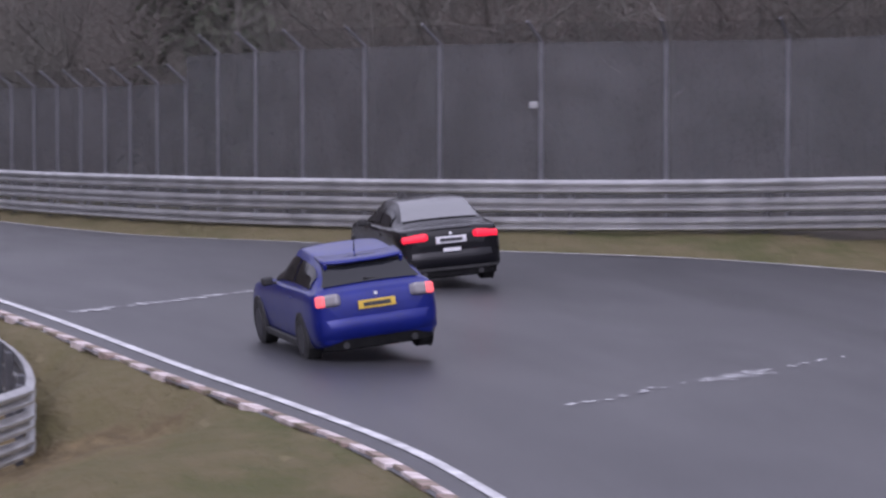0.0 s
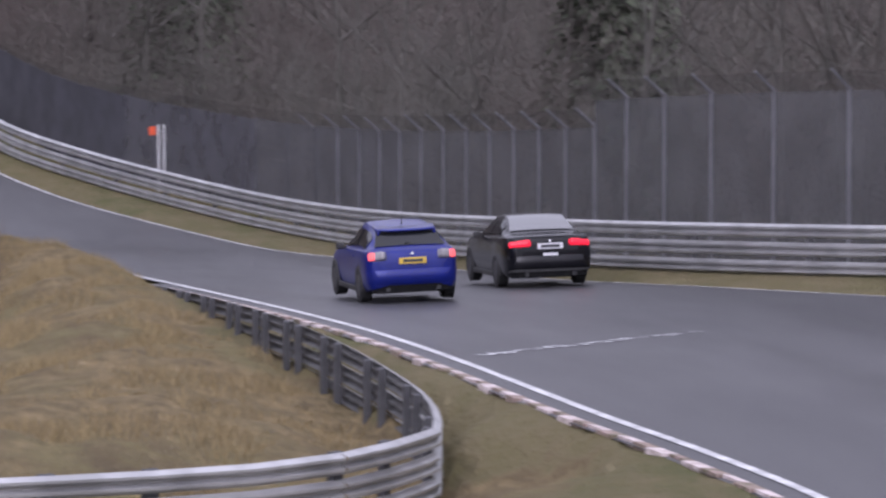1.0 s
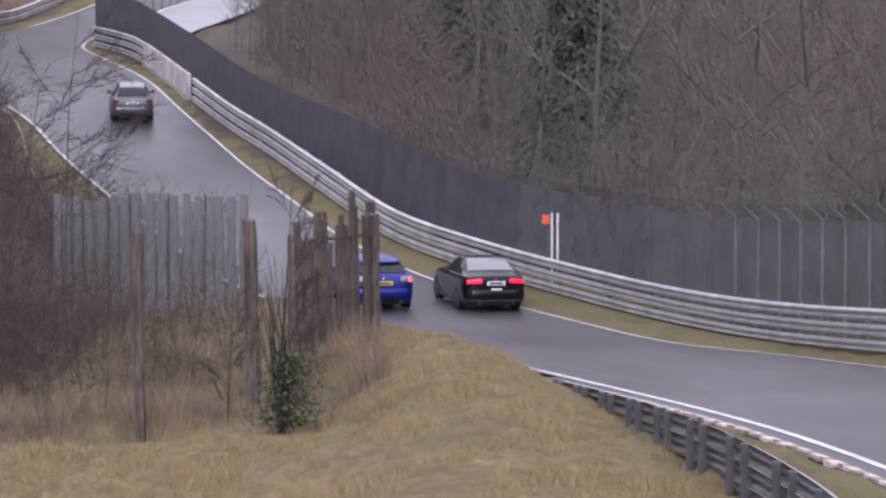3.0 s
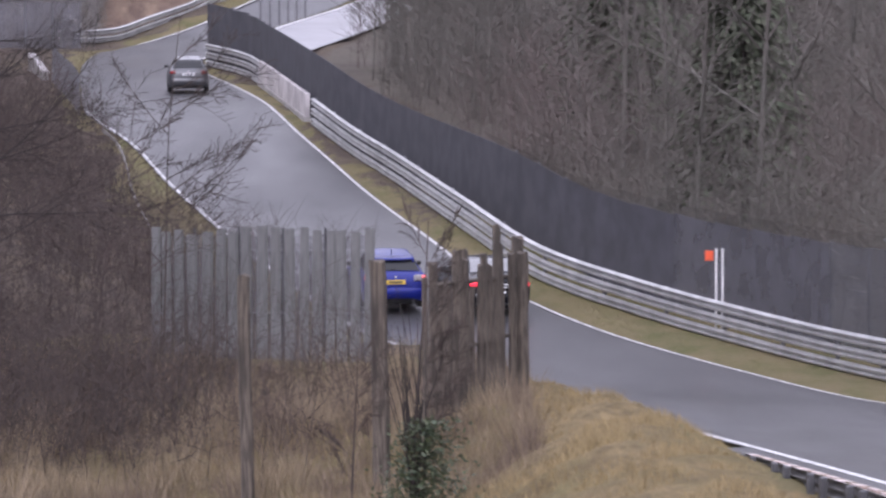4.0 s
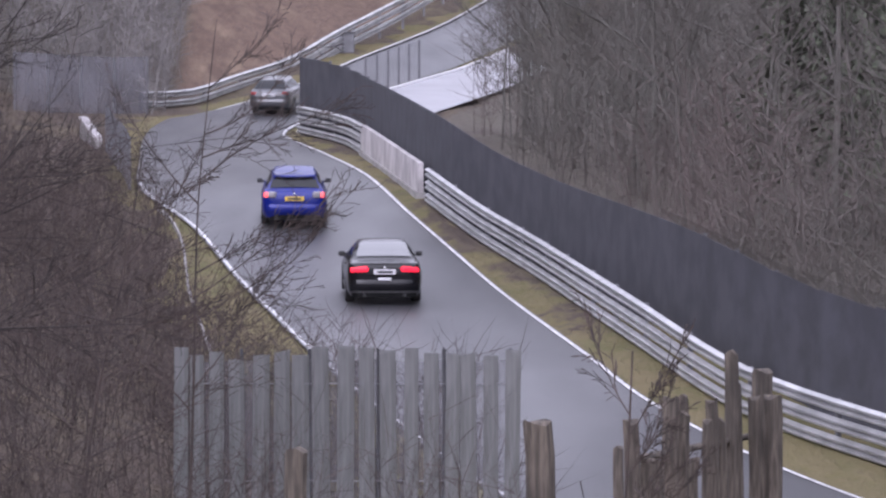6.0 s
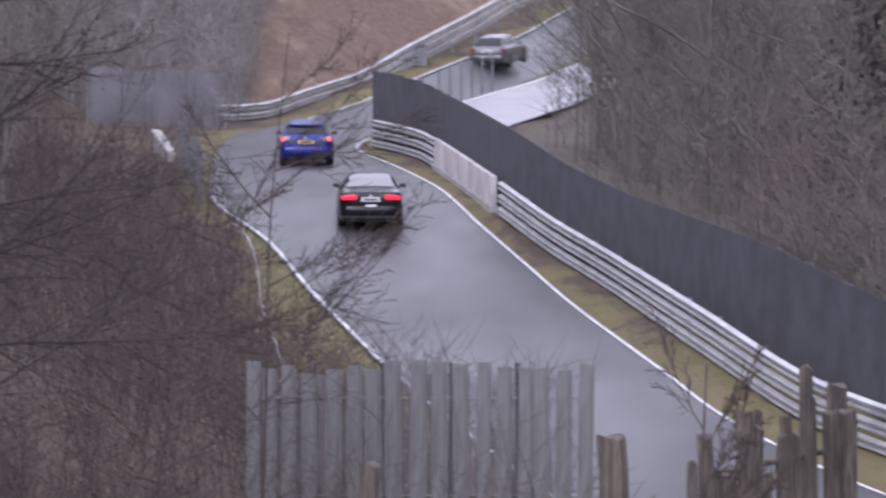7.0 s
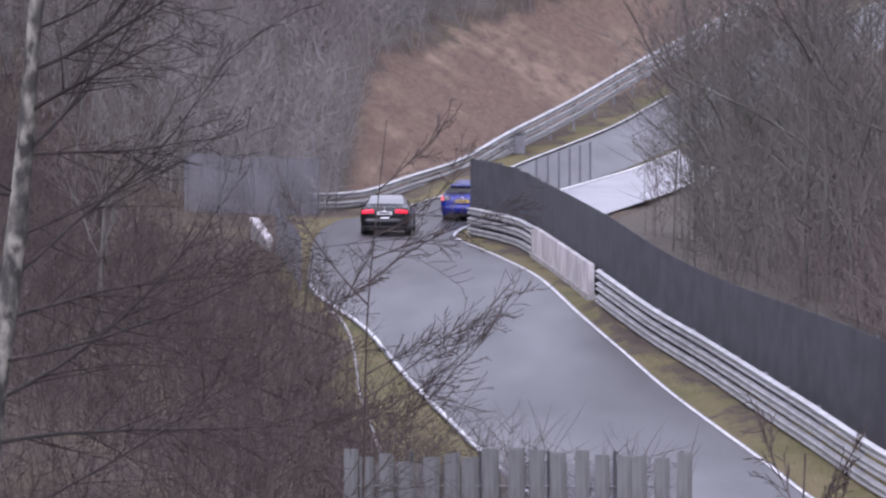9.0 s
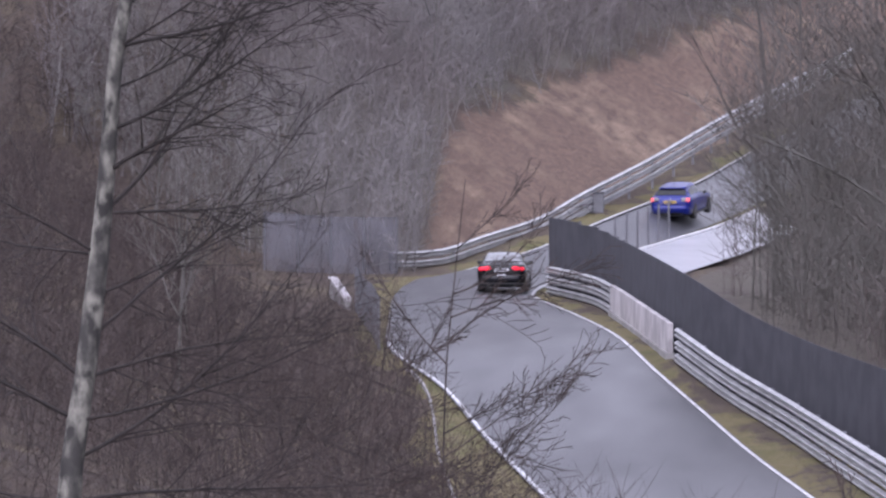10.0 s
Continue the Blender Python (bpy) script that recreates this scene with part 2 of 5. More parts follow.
def part(name, bm, material, parent, label="", smooth=False):
    me = bpy.data.meshes.new(name)
    bm.to_mesh(me)
    bm.free()
    me.materials.append(material)
    if smooth:
        me.polygons.foreach_set("use_smooth", [True] * len(me.polygons))
    ob = new(name, me)
    ob.parent = parent
    if label:
        ob["label"] = label
    return ob


def box(sx, sy, sz, m=None, bevel=0.0):
    bm = bmesh.new()
    bmesh.ops.create_cube(bm, size=1)
    bmesh.ops.scale(bm, vec=(sx, sy, sz), verts=bm.verts)
    if bevel:
        bmesh.ops.bevel(bm, geom=bm.edges, offset=bevel, segments=2, affect="EDGES", profile=0.5)
    if m:
        bm.transform(m)
    return bm


def cyl(r1, r2, h, m=None, seg=10):
    """A tapered post that stands on its origin."""
    bm = bmesh.new()
    bmesh.ops.create_cone(bm, cap_ends=True, segments=seg, radius1=r1, radius2=r2, depth=h)
    bmesh.ops.translate(bm, vec=(0, 0, h / 2), verts=bm.verts)
    if m:
        bm.transform(m)
    return bm


def thing(name, m, label, category, group="", kind=""):
    ob = new(name)
    ob.matrix_world = m
    return tagged(ob, label, category, group, kind)


def spline(points, n):
    """n points at even steps along a smooth curve through the points."""
    p = np.array(points, float)
    p = np.vstack([2 * p[0] - p[1], p, 2 * p[-1] - p[-2]])
    out = []
    for i in range(1, len(p) - 2):
        for t in np.arange(12) / 12:
            out.append(0.5 * (2 * p[i] + (p[i + 1] - p[i - 1]) * t + (2 * p[i - 1] - 5 * p[i] + 4 * p[i + 1] - p[i + 2]) * t * t + (3 * p[i] - p[i - 1] - 3 * p[i + 1] + p[i + 2]) * t ** 3))
    out.append(p[-2])
    out = np.array(out)
    s = np.r_[0, np.cumsum(np.linalg.norm(np.diff(out, axis=0), axis=1))]
    return np.stack([np.interp(np.linspace(0, s[-1], n), s, out[:, k]) for k in range(3)], 1)


def length(c):
    return float(np.linalg.norm(np.diff(c, axis=0), axis=1).sum())


def normals(c):
    """Unit vectors to the right of a curve, level."""
    d = np.gradient(c, axis=0)
    r = np.stack([d[:, 1], -d[:, 0], 0 * d[:, 0]], 1)
    return r / np.linalg.norm(r, axis=1, keepdims=True)


def offset(c, right, up=0.0):
    return c + normals(c) * right + np.array([0, 0, up])


def ribbon(a, b, cross=1):
    verts, faces = [], []
    for i in range(len(a)):
        for k in range(cross + 1):
            verts.append(a[i] + (b[i] - a[i]) * k / cross)
    w = cross + 1
    for i in range(len(a) - 1):
        for k in range(cross):
            faces.append((i * w + k, i * w + k + 1, (i + 1) * w + k + 1, (i + 1) * w + k))
    return verts, faces


def sweep(c, section, closed=True):
    """A section of (right, up) points carried along a curve."""
    nr, verts, faces, k = normals(c), [], [], len(section)
    for p, r in zip(c, nr):
        for o, u in section:
            verts.append(p + r * o + np.array([0, 0, u]))
    for i in range(len(c) - 1):
        for j in range(k if closed else k - 1):
            j2 = (j + 1) % k
            faces.append((i * k + j, i * k + j2, (i + 1) * k + j2, (i + 1) * k + j))
    if closed:
        faces.append(tuple(range(k))[::-1])
        faces.append(tuple((len(c) - 1) * k + j for j in range(k)))
    return verts, faces


# ---------------- the plan ----------------
EDGE_RIGHT = [(44.00, 38.00, 2.90), (35.00, 60.00, 2.75), (27.46, 74.07, 2.65), (24.94, 80.21, 2.50), (22.14, 83.10, 2.54), (18.89, 84.93, 2.57), (16.25, 90.55, 2.29), (14.43, 99.96, 1.66), (12.92, 115.28, 0.74), (10.87, 123.58, 0.38), (9.15, 133.30, 0.17), (7.16, 140.26, 0.29), (5.88, 144.60, 0.47), (4.56, 148.96, 0.79), (3.01, 153.71, 1.38), (1.95, 158.57, 1.97), (0.21, 173.54, 2.59), (-1.06, 182.51, 3.29), (-2.37, 190.13, 4.09), (-3.67, 199.27, 4.86), (-5.30, 213.35, 5.22), (-7.06, 224.85, 5.61), (-7.47, 232.56, 5.77), (-6.82, 237.09, 6.14), (-5.75, 243.88, 6.74), (-3.83, 251.25, 7.38), (-1.35, 260.85, 8.16), (1.65, 276.61, 9.57), (7.19, 299.02, 12.37), (13.00, 320.00, 14.90), (22.00, 350.00, 18.00)]
EDGE_LEFT = [(11.77, 40.32, 3.29), (11.02, 45.69, 3.21), (10.95, 49.81, 3.22), (10.84, 53.84, 3.19), (10.22, 57.80, 3.23), (9.62, 62.15, 3.19), (8.80, 74.14, 2.83), (7.99, 84.34, 2.40), (6.48, 104.61, 1.28), (3.86, 125.94, 0.30), (1.60, 136.87, 0.21), (-0.29, 143.70, 0.42), (-1.58, 149.37, 0.81), (-3.05, 154.67, 1.50), (-3.94, 158.30, 1.94), (-5.15, 166.60, 2.33), (-6.66, 177.33, 2.84), (-8.34, 187.11, 3.78), (-10.23, 194.26, 4.61), (-11.35, 209.74, 5.10), (-12.25, 225.48, 5.73), (-12.15, 235.67, 6.16), (-11.42, 238.00, 6.28), (-9.91, 242.59, 6.67), (-8.01, 247.19, 7.32), (-5.61, 254.03, 8.44), (-2.22, 268.16, 9.97), (0.58, 282.25, 11.67), (5.88, 304.69, 14.70), (11.00, 325.00, 17.00), (20.00, 355.00, 20.00)]
RAIL_OUTER = [(29.90, 80.64, 3.12), (26.13, 84.03, 2.90), (23.47, 86.89, 2.67), (20.07, 88.76, 2.58), (17.46, 92.36, 2.38), (15.23, 99.85, 1.92), (13.24, 118.26, 0.78), (11.59, 132.29, 0.20), (9.08, 141.33, 0.34), (6.94, 147.28, 0.66), (4.79, 152.43, 1.20), (2.86, 160.81, 2.16), (1.03, 177.30, 2.82), (-0.46, 184.56, 3.49), (-2.08, 192.73, 4.39), (-4.62, 217.22, 5.34), (-6.01, 223.59, 5.63), (-7.40, 229.18, 5.82)]
RAIL_INNER = [(-3.69, 51.87, 2.76), (-0.01, 54.00, 2.49), (2.60, 54.94, 2.43), (4.63, 55.81, 2.41), (5.93, 56.69, 2.44), (6.90, 58.60, 2.40), (7.38, 60.55, 2.27), (7.63, 63.54, 2.28), (7.63, 67.57, 2.21), (7.33, 72.63, 2.16), (7.00, 78.69, 1.95), (6.69, 86.74, 1.49), (6.12, 98.81, 0.74)]
RAIL_UPPER = [(-13.38, 240.12, 6.18), (-11.65, 241.93, 6.27), (-10.11, 246.53, 6.83), (-8.19, 251.69, 7.54), (-6.40, 255.69, 8.64), (-3.86, 265.33, 10.16), (-1.41, 276.62, 11.85), (0.84, 287.88, 13.33), (6.03, 310.32, 16.61)]

def by_y(points, y):
    c = spline(points, 900)
    return np.stack([np.interp(y, c[:, 1], c[:, 0]), y, np.interp(y, c[:, 1], c[:, 2])], 1)


ROAD_Y = np.linspace(41, 350, 520)
LEFT, RIGHT = by_y(EDGE_LEFT, ROAD_Y), by_y(EDGE_RIGHT, ROAD_Y)
MID = (LEFT + RIGHT) / 2
RAILC = spline(RAIL_OUTER, 300)
INNERC = spline(RAIL_INNER, 120)
UPPERC = spline(RAIL_UPPER, 90)


def smooth01(x):
    x = np.clip(x, 0, 1)
    return x * x * (3 - 2 * x)


# heights of the near bank and the hollow behind the fence: x, y, z
KNOLL = [(-6, 30, 2.0), (6, 40, 2.6), (0, 51, 2.5), (4, 56, 2.35), (6.4, 60.5, 2.3), (0.7, 62, 2.95), (4, 66, 2.8), (2.5, 82, 1.95), (5.0, 75, 2.45), (4.6, 90, 1.75), (8.6, 62, 3.05), (9.4, 55, 3.15), (9.8, 48, 3.15), (8.2, 68, 2.95), (7.95, 75, 2.72), (7.45, 84, 2.3), (7.0, 92, 1.95),
         (7.0, 65.6, 2.42), (6.95, 73.7, 2.3), (6.46, 83.8, 2.15), (5.9, 96, 1.85), (5.4, 103, 1.86), (4.4, 109, 1.76), (3.5, 115, 1.45), (2.7, 120, 1.2), (5.0, 106, 1.84),
         (-2.3, 102, -0.35), (0.4, 104, 0.45), (2.7, 113, 0.75), (-3, 85, 0.45), (-1.5, 93, 0.45), (0.9, 98.6, 0.62), (0.6, 91, 1.0), (-2.0, 78, 1.3), (-4, 118, 0.3), (-8, 110, 0.6), (-12, 100, 1.0), (0, 121, 0.8), (-2, 125, 1.1), (-6, 128, 1.6), (-14, 122, 2.6), (-22, 110, 3.5), (-25, 60, 3.0), (-40, 90, 6.0)]


COVER = ((58, 66, 74, 84, 92, 99, 104), (-0.12, -0.06, 0.08, 0.42, 0.80, 1.10, 1.25))


def ground_z(x, y):
    """Height of the ground at arrays x, y, and how far each place lies off the road's edge (left negative, on the road 0)."""
    x, y = np.atleast_1d(np.asarray(x, float)), np.atleast_1d(np.asarray(y, float))
    lx, rx = np.interp(y, ROAD_Y, LEFT[:, 0]), np.interp(y, ROAD_Y, RIGHT[:, 0])
    lz, rz = np.interp(y, ROAD_Y, LEFT[:, 2]), np.interp(y, ROAD_Y, RIGHT[:, 2])
    lc = 1 / np.sqrt(1 + np.interp(y, ROAD_Y, np.gradient(LEFT[:, 0], ROAD_Y)) ** 2)
    rc = 1 / np.sqrt(1 + np.interp(y, ROAD_Y, np.gradient(RIGHT[:, 0], ROAD_Y)) ** 2)
    k = np.clip((x - lx) / np.maximum(rx - lx, 0.1), 0, 1)
    zr = lz + (rz - lz) * k
    off = np.where(x < lx, (x - lx) * lc, np.where(x > rx, (x - rx) * rc, 0.0))
    o = np.abs(off)
    rise_r = 0.20 * np.clip(o - 9, 0, 60) + 0.30 * np.clip(o - 60, 0, 400)
    rise_l = 0.40 * np.clip(o - 3.2, 0, 14) + 0.22 * np.clip(o - 17, 0, 500)
    up = smooth01((y - 228) / 30)
    rise_l = rise_l * (1 - up) + up * (0.62 * np.clip(o - 3.0, 0, 60) + 0.3 * np.clip(o - 63, 0, 400))
    rise_l = rise_l * (1 - 0.75 * smooth01((y - 205) / 15) * (1 - smooth01((y - 236) / 12)) * (o < 1e9) * smooth01((12 - o) / 6))
    z = zr + np.where(off > 0, rise_r, np.where(off < 0, rise_l, 0))
    # the outer verge rises or falls to the foot of the guard rail
    xr, zf = np.interp(y, RAILC[:, 1], RAILC[:, 0]), np.interp(y, RAILC[:, 1], RAILC[:, 2]) - 0.01
    foot = (off > 0) * smooth01((x - rx) / np.maximum(xr - rx, 0.3)) * smooth01((xr + 9 - x) / 7) * smooth01((y - 84) / 5) * smooth01((228 - y) / 6)
    z = z + (zf - z) * foot
    kn = np.array(KNOLL)
    near = smooth01((141 - y) / 14) * (off < 0) * smooth01((o - 0.5) / 0.8) * smooth01((x + 60) / 25)
    for a in range(0, len(x), 20000):
        s = slice(a, a + 20000)
        kd = (x[s, None] - kn[None, :, 0]) ** 2 + (y[s, None] - kn[None, :, 1]) ** 2
        kw = 1 / (kd + 1.5) ** 1.8
        kz = (kw * kn[None, :, 2]).sum(1) / kw.sum(1)
        # the bank falls to the back of the inner rail and buries its far end
        u = np.interp(y[s], INNERC[:, 1], INNERC[:, 0]) - x[s]
        rim = np.interp(y[s], INNERC[:, 1], INNERC[:, 2]) + np.interp(y[s], *COVER) + 0.17 * np.clip(u, 0, 6)
        w = smooth01((5.0 - u) / 4.0) * smooth01((u + 0.35) / 0.4) * smooth01((y[s] - 56.6) / 2.5) * smooth01((104 - y[s]) / 5)
        kz = kz + (rim - kz) * w
        z[s] += (kz - z[s]) * near[s]
    return np.minimum(z, 42.0), off


def gz(x, y):
    return float(ground_z([x], [y])[0][0])


def left_bank(x, y, off):
    """Small tussocky relief on the grass bank."""
    w = (off < -1.4) * smooth01((120 - y) / 8) * smooth01((y - 50) / 6)
    return w * np.array([noise.noise((a * 1.3, b * 0.55, 5)) if k > 0 else 0.0 for a, b, k in zip(x, y, w)])


def build_ground():
    def axis(lo, hi, step, far, grow_by=1.15):
        core = list(np.arange(lo, hi + step, step))
        a, s = [], step
        v = lo
        while v > -far:
            s *= grow_by
            v -= s
            a.append(v)
        b, s = [], step
        v = core[-1]
        while v < far:
            s *= grow_by
            v += s
            b.append(v)
        return np.array(a[::-1] + core + b)

    xs, ys = axis(-15, 30, 0.4, 2800), axis(35, 320, 0.75, 2800)
    X, Y = np.meshgrid(xs, ys)
    x, y = X.ravel(), Y.ravel()
    z, off = ground_z(x, y)
    bumps = np.array([noise.noise((a * 0.22, b * 0.22, 0)) + 0.5 * noise.noise((a * 0.7, b * 0.7, 3)) for a, b in zip(x, y)])
    o = np.abs(off)
    z = z + bumps * 0.14 * smooth01((o - 1.2) / 4) + left_bank(x, y, off) * 0.10
    z -= 0.07 * smooth01((0.55 - o) / 0.35)
    verts = np.stack([x, y, z], 1)
    nx, ny = len(xs), len(ys)
    idx = np.arange(nx * ny).reshape(ny, nx)
    faces = np.stack([idx[:-1, :-1], idx[:-1, 1:], idx[1:, 1:], idx[1:, :-1]], -1).reshape(-1, 4)
    jit = np.array([noise.noise((a * 0.4, b * 0.4, 7)) for a, b in zip(x, y)])
    left = off < 0
    q = o + 1.2 * jit
    inside = (x > np.interp(y, INNERC[:, 1], INNERC[:, 0]) + 0.2) & (y < 99) & (y > 60)
    straw = left * smooth01((126 + 3 * jit - y) / 5) * smooth01((q - 0.9) / 0.6) * ~inside * smooth01((y - 54) / 3)
    edge = 2.0 - 1.6 * smooth01((y - 170) / 20)
    bracken = left * smooth01((y - 124 - 3 * jit) / 4) * smooth01((q - edge) / 0.7)
    bracken = np.maximum(bracken, left * smooth01((-9 + 3 * jit - x) / 4) * (y < 128))
    bracken = np.maximum(bracken, (off > 0) * 0.8 * smooth01((y - 148) / 30) * smooth01((q - 0.25) / 0.5))
    russet = left * smooth01((y - 236) / 6) * smooth01((q - 2.2) / 0.8) * smooth01((9.2 - q) / 1.8) * smooth01((x + 13.4) / 2)
    litter = np.where(left, np.maximum(smooth01((o - 60) / 30), smooth01((y - 236) / 6) * np.maximum(smooth01((q - 8.4) / 1.5), smooth01((-11.6 - x) / 2))), smooth01((q - 4.6) / 1.5))
    shoulder = left * smooth01((-19 - x) / 4) * (y > 225)
    bracken, litter = np.maximum(bracken, shoulder), litter * (1 - shoulder)
    ob = link_mesh("ground", verts, faces.tolist(), GROUND, smooth=True)
    for name, w in (("straw", straw), ("bracken", bracken), ("russet", russet), ("litter", litter)):
        at = ob.data.attributes.new(name, "FLOAT", "POINT")
        at.data.foreach_set("value", np.asarray(w, dtype=np.float32))
    return tagged(ob, "grassy and wooded ground beside the race track", "ground", kind="structure")


def build_road():
    v, f = ribbon(LEFT, RIGHT, 8)
    tagged(link_mesh("road", v, f, ASPHALT, smooth=True), "damp dark grey asphalt race track climbing uphill", "road", kind="structure")
    strip = LEFT[LEFT[:, 1] < 103]
    near, low, high = LEFT[LEFT[:, 1] < 112], LEFT[(LEFT[:, 1] > 111) & (LEFT[:, 1] < 197)], LEFT[LEFT[:, 1] > 240]
    v, f = ribbon(offset(strip, -0.5, -0.012), offset(strip, 0.02, 0.004))
    tagged(link_mesh("road_shoulder", v, f, ASPHALT), "narrow asphalt strip between edge line and kerb", "road", kind="structure")
    for c, side, w in ((near, 1, 0.15), (low, 1, 0.10), (high, 1, 0.12), (RIGHT, -1, 0.09)):
        a, b = offset(c, 0.05 * side, 0.012), offset(c, (0.05 + w) * side, 0.012)
        v, f = ribbon(*((a, b) if side > 0 else (b, a)))
        tagged(link_mesh("edge_line", v, f, LINE), "white painted line along the track edge", "road marking", kind="structure")


build_ground()
build_road()


# ---------------- guard rails ----------------
def beam_section(z0):
    """One W-shaped beam, 0.27 m high, folded from thick sheet."""
    prof = [(0.0, 0.02), (0.025, 0.035), (0.10, 0.07), (0.10, 0.105), (0.01, 0.145), (0.01, 0.165), (0.10, 0.205), (0.10, 0.24), (0.025, 0.275), (0.0, 0.29)]
    return [(-a, z0 + b) for a, b in prof] + [(-a + 0.012, z0 + b) for a, b in prof[::-1]]


def guard_rail(name, curve, beams, label, face=1, post_step=4.0, post_h=0.98, gaps=(), step=0.36, base=-0.02, post_mat=None, post_w=0.10):
    rail = thing(name, Matrix.Identity(4), label, "guard rail")
    total = length(curve)
    n = max(2, int(total / 1.3))
    c = spline(curve[:: max(1, len(curve) // 60)], n)
    s = np.linspace(0, total, n)
    seg = 4
    for k in range(beams):
        sec = [(a * face, b) for a, b in beam_section(base + k * step)]
        if face < 0:
            sec = sec[::-1]
        i = 0
        while i < n - 1:
            j = min(i + seg, n - 1)
            if not any(a < (s[i] + s[j]) / 2 < b for a, b in gaps):
                v, f = sweep(c[i:j + 1], sec)
                k20 = len(sec)
                # back faces take the darker steel with shade in its colour
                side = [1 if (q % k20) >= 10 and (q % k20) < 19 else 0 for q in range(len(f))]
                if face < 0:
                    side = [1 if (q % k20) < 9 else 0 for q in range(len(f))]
                link_mesh("beam", v, f, [STEEL, SHADESTEEL], rail, index=side)
            i = j
    me = None
    nr = normals(c)
    for d in np.arange(0.3, total, post_step):
        i = int(np.argmin(abs(s - d)))
        p = c[i] + nr[i] * face * 0.09
        if me is None:
            bm = box(0.10, post_w, post_h + 0.5, pose(0, 0, post_h / 2 - 0.25), 0.012)
            me = part("post", bm, post_mat or POSTSTEEL, rail)
            ob = me
        else:
            ob = new("post", me.data)
            ob.parent = rail
        ob.matrix_basis = pose(*p, 0, 0, math.degrees(math.atan2(nr[i][1], nr[i][0])))
    return rail


TOTAL = length(RAILC)
# white panels stand in the outer rail before the crest
RS = np.r_[0, np.cumsum(np.linalg.norm(np.diff(RAILC, axis=0), axis=1))]


def at_y(y):
    return float(RS[np.argmin(abs(RAILC[:, 1] - y))])


STEP = TOTAL / (int(TOTAL / 1.3) - 1) * 4
PANEL_A, PANEL_B = (round(at_y(y) / STEP) * STEP for y in (191.5, 214.5))
guard_rail("guard_rail", RAILC, 3, "triple galvanised steel guard rail along the outer verge", 1, gaps=[(PANEL_A, PANEL_B)])
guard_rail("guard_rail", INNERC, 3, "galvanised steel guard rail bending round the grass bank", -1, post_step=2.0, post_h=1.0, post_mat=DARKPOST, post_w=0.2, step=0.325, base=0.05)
guard_rail("guard_rail", UPPERC, 3, "galvanised steel guard rail along the upper bend", -1)


def white_barrier():
    t = thing("barrier_wall", Matrix.Identity(4), "white panelled barrier wall on a dark base", "barrier")
    ss = np.linspace(PANEL_A - 0.2, PANEL_B + 0.2, 13)
    pts = np.stack([np.interp(ss, RS, RAILC[:, k]) for k in range(3)], 1)
    for i in range(0, 12, 2):
        c = pts[i:i + 3].copy()
        v, f = sweep(c, [(-0.10, 0.16), (0.05, 0.16), (0.05, 1.0), (-0.10, 1.0)][::-1])
        link_mesh("panel", v, f, WHITEWALL, t)
    v, f = sweep(pts, [(-0.16, -0.2), (0.1, -0.2), (0.1, 0.15), (-0.16, 0.15)][::-1])
    link_mesh("base", v, f, CONCRETE, t)


white_barrier()


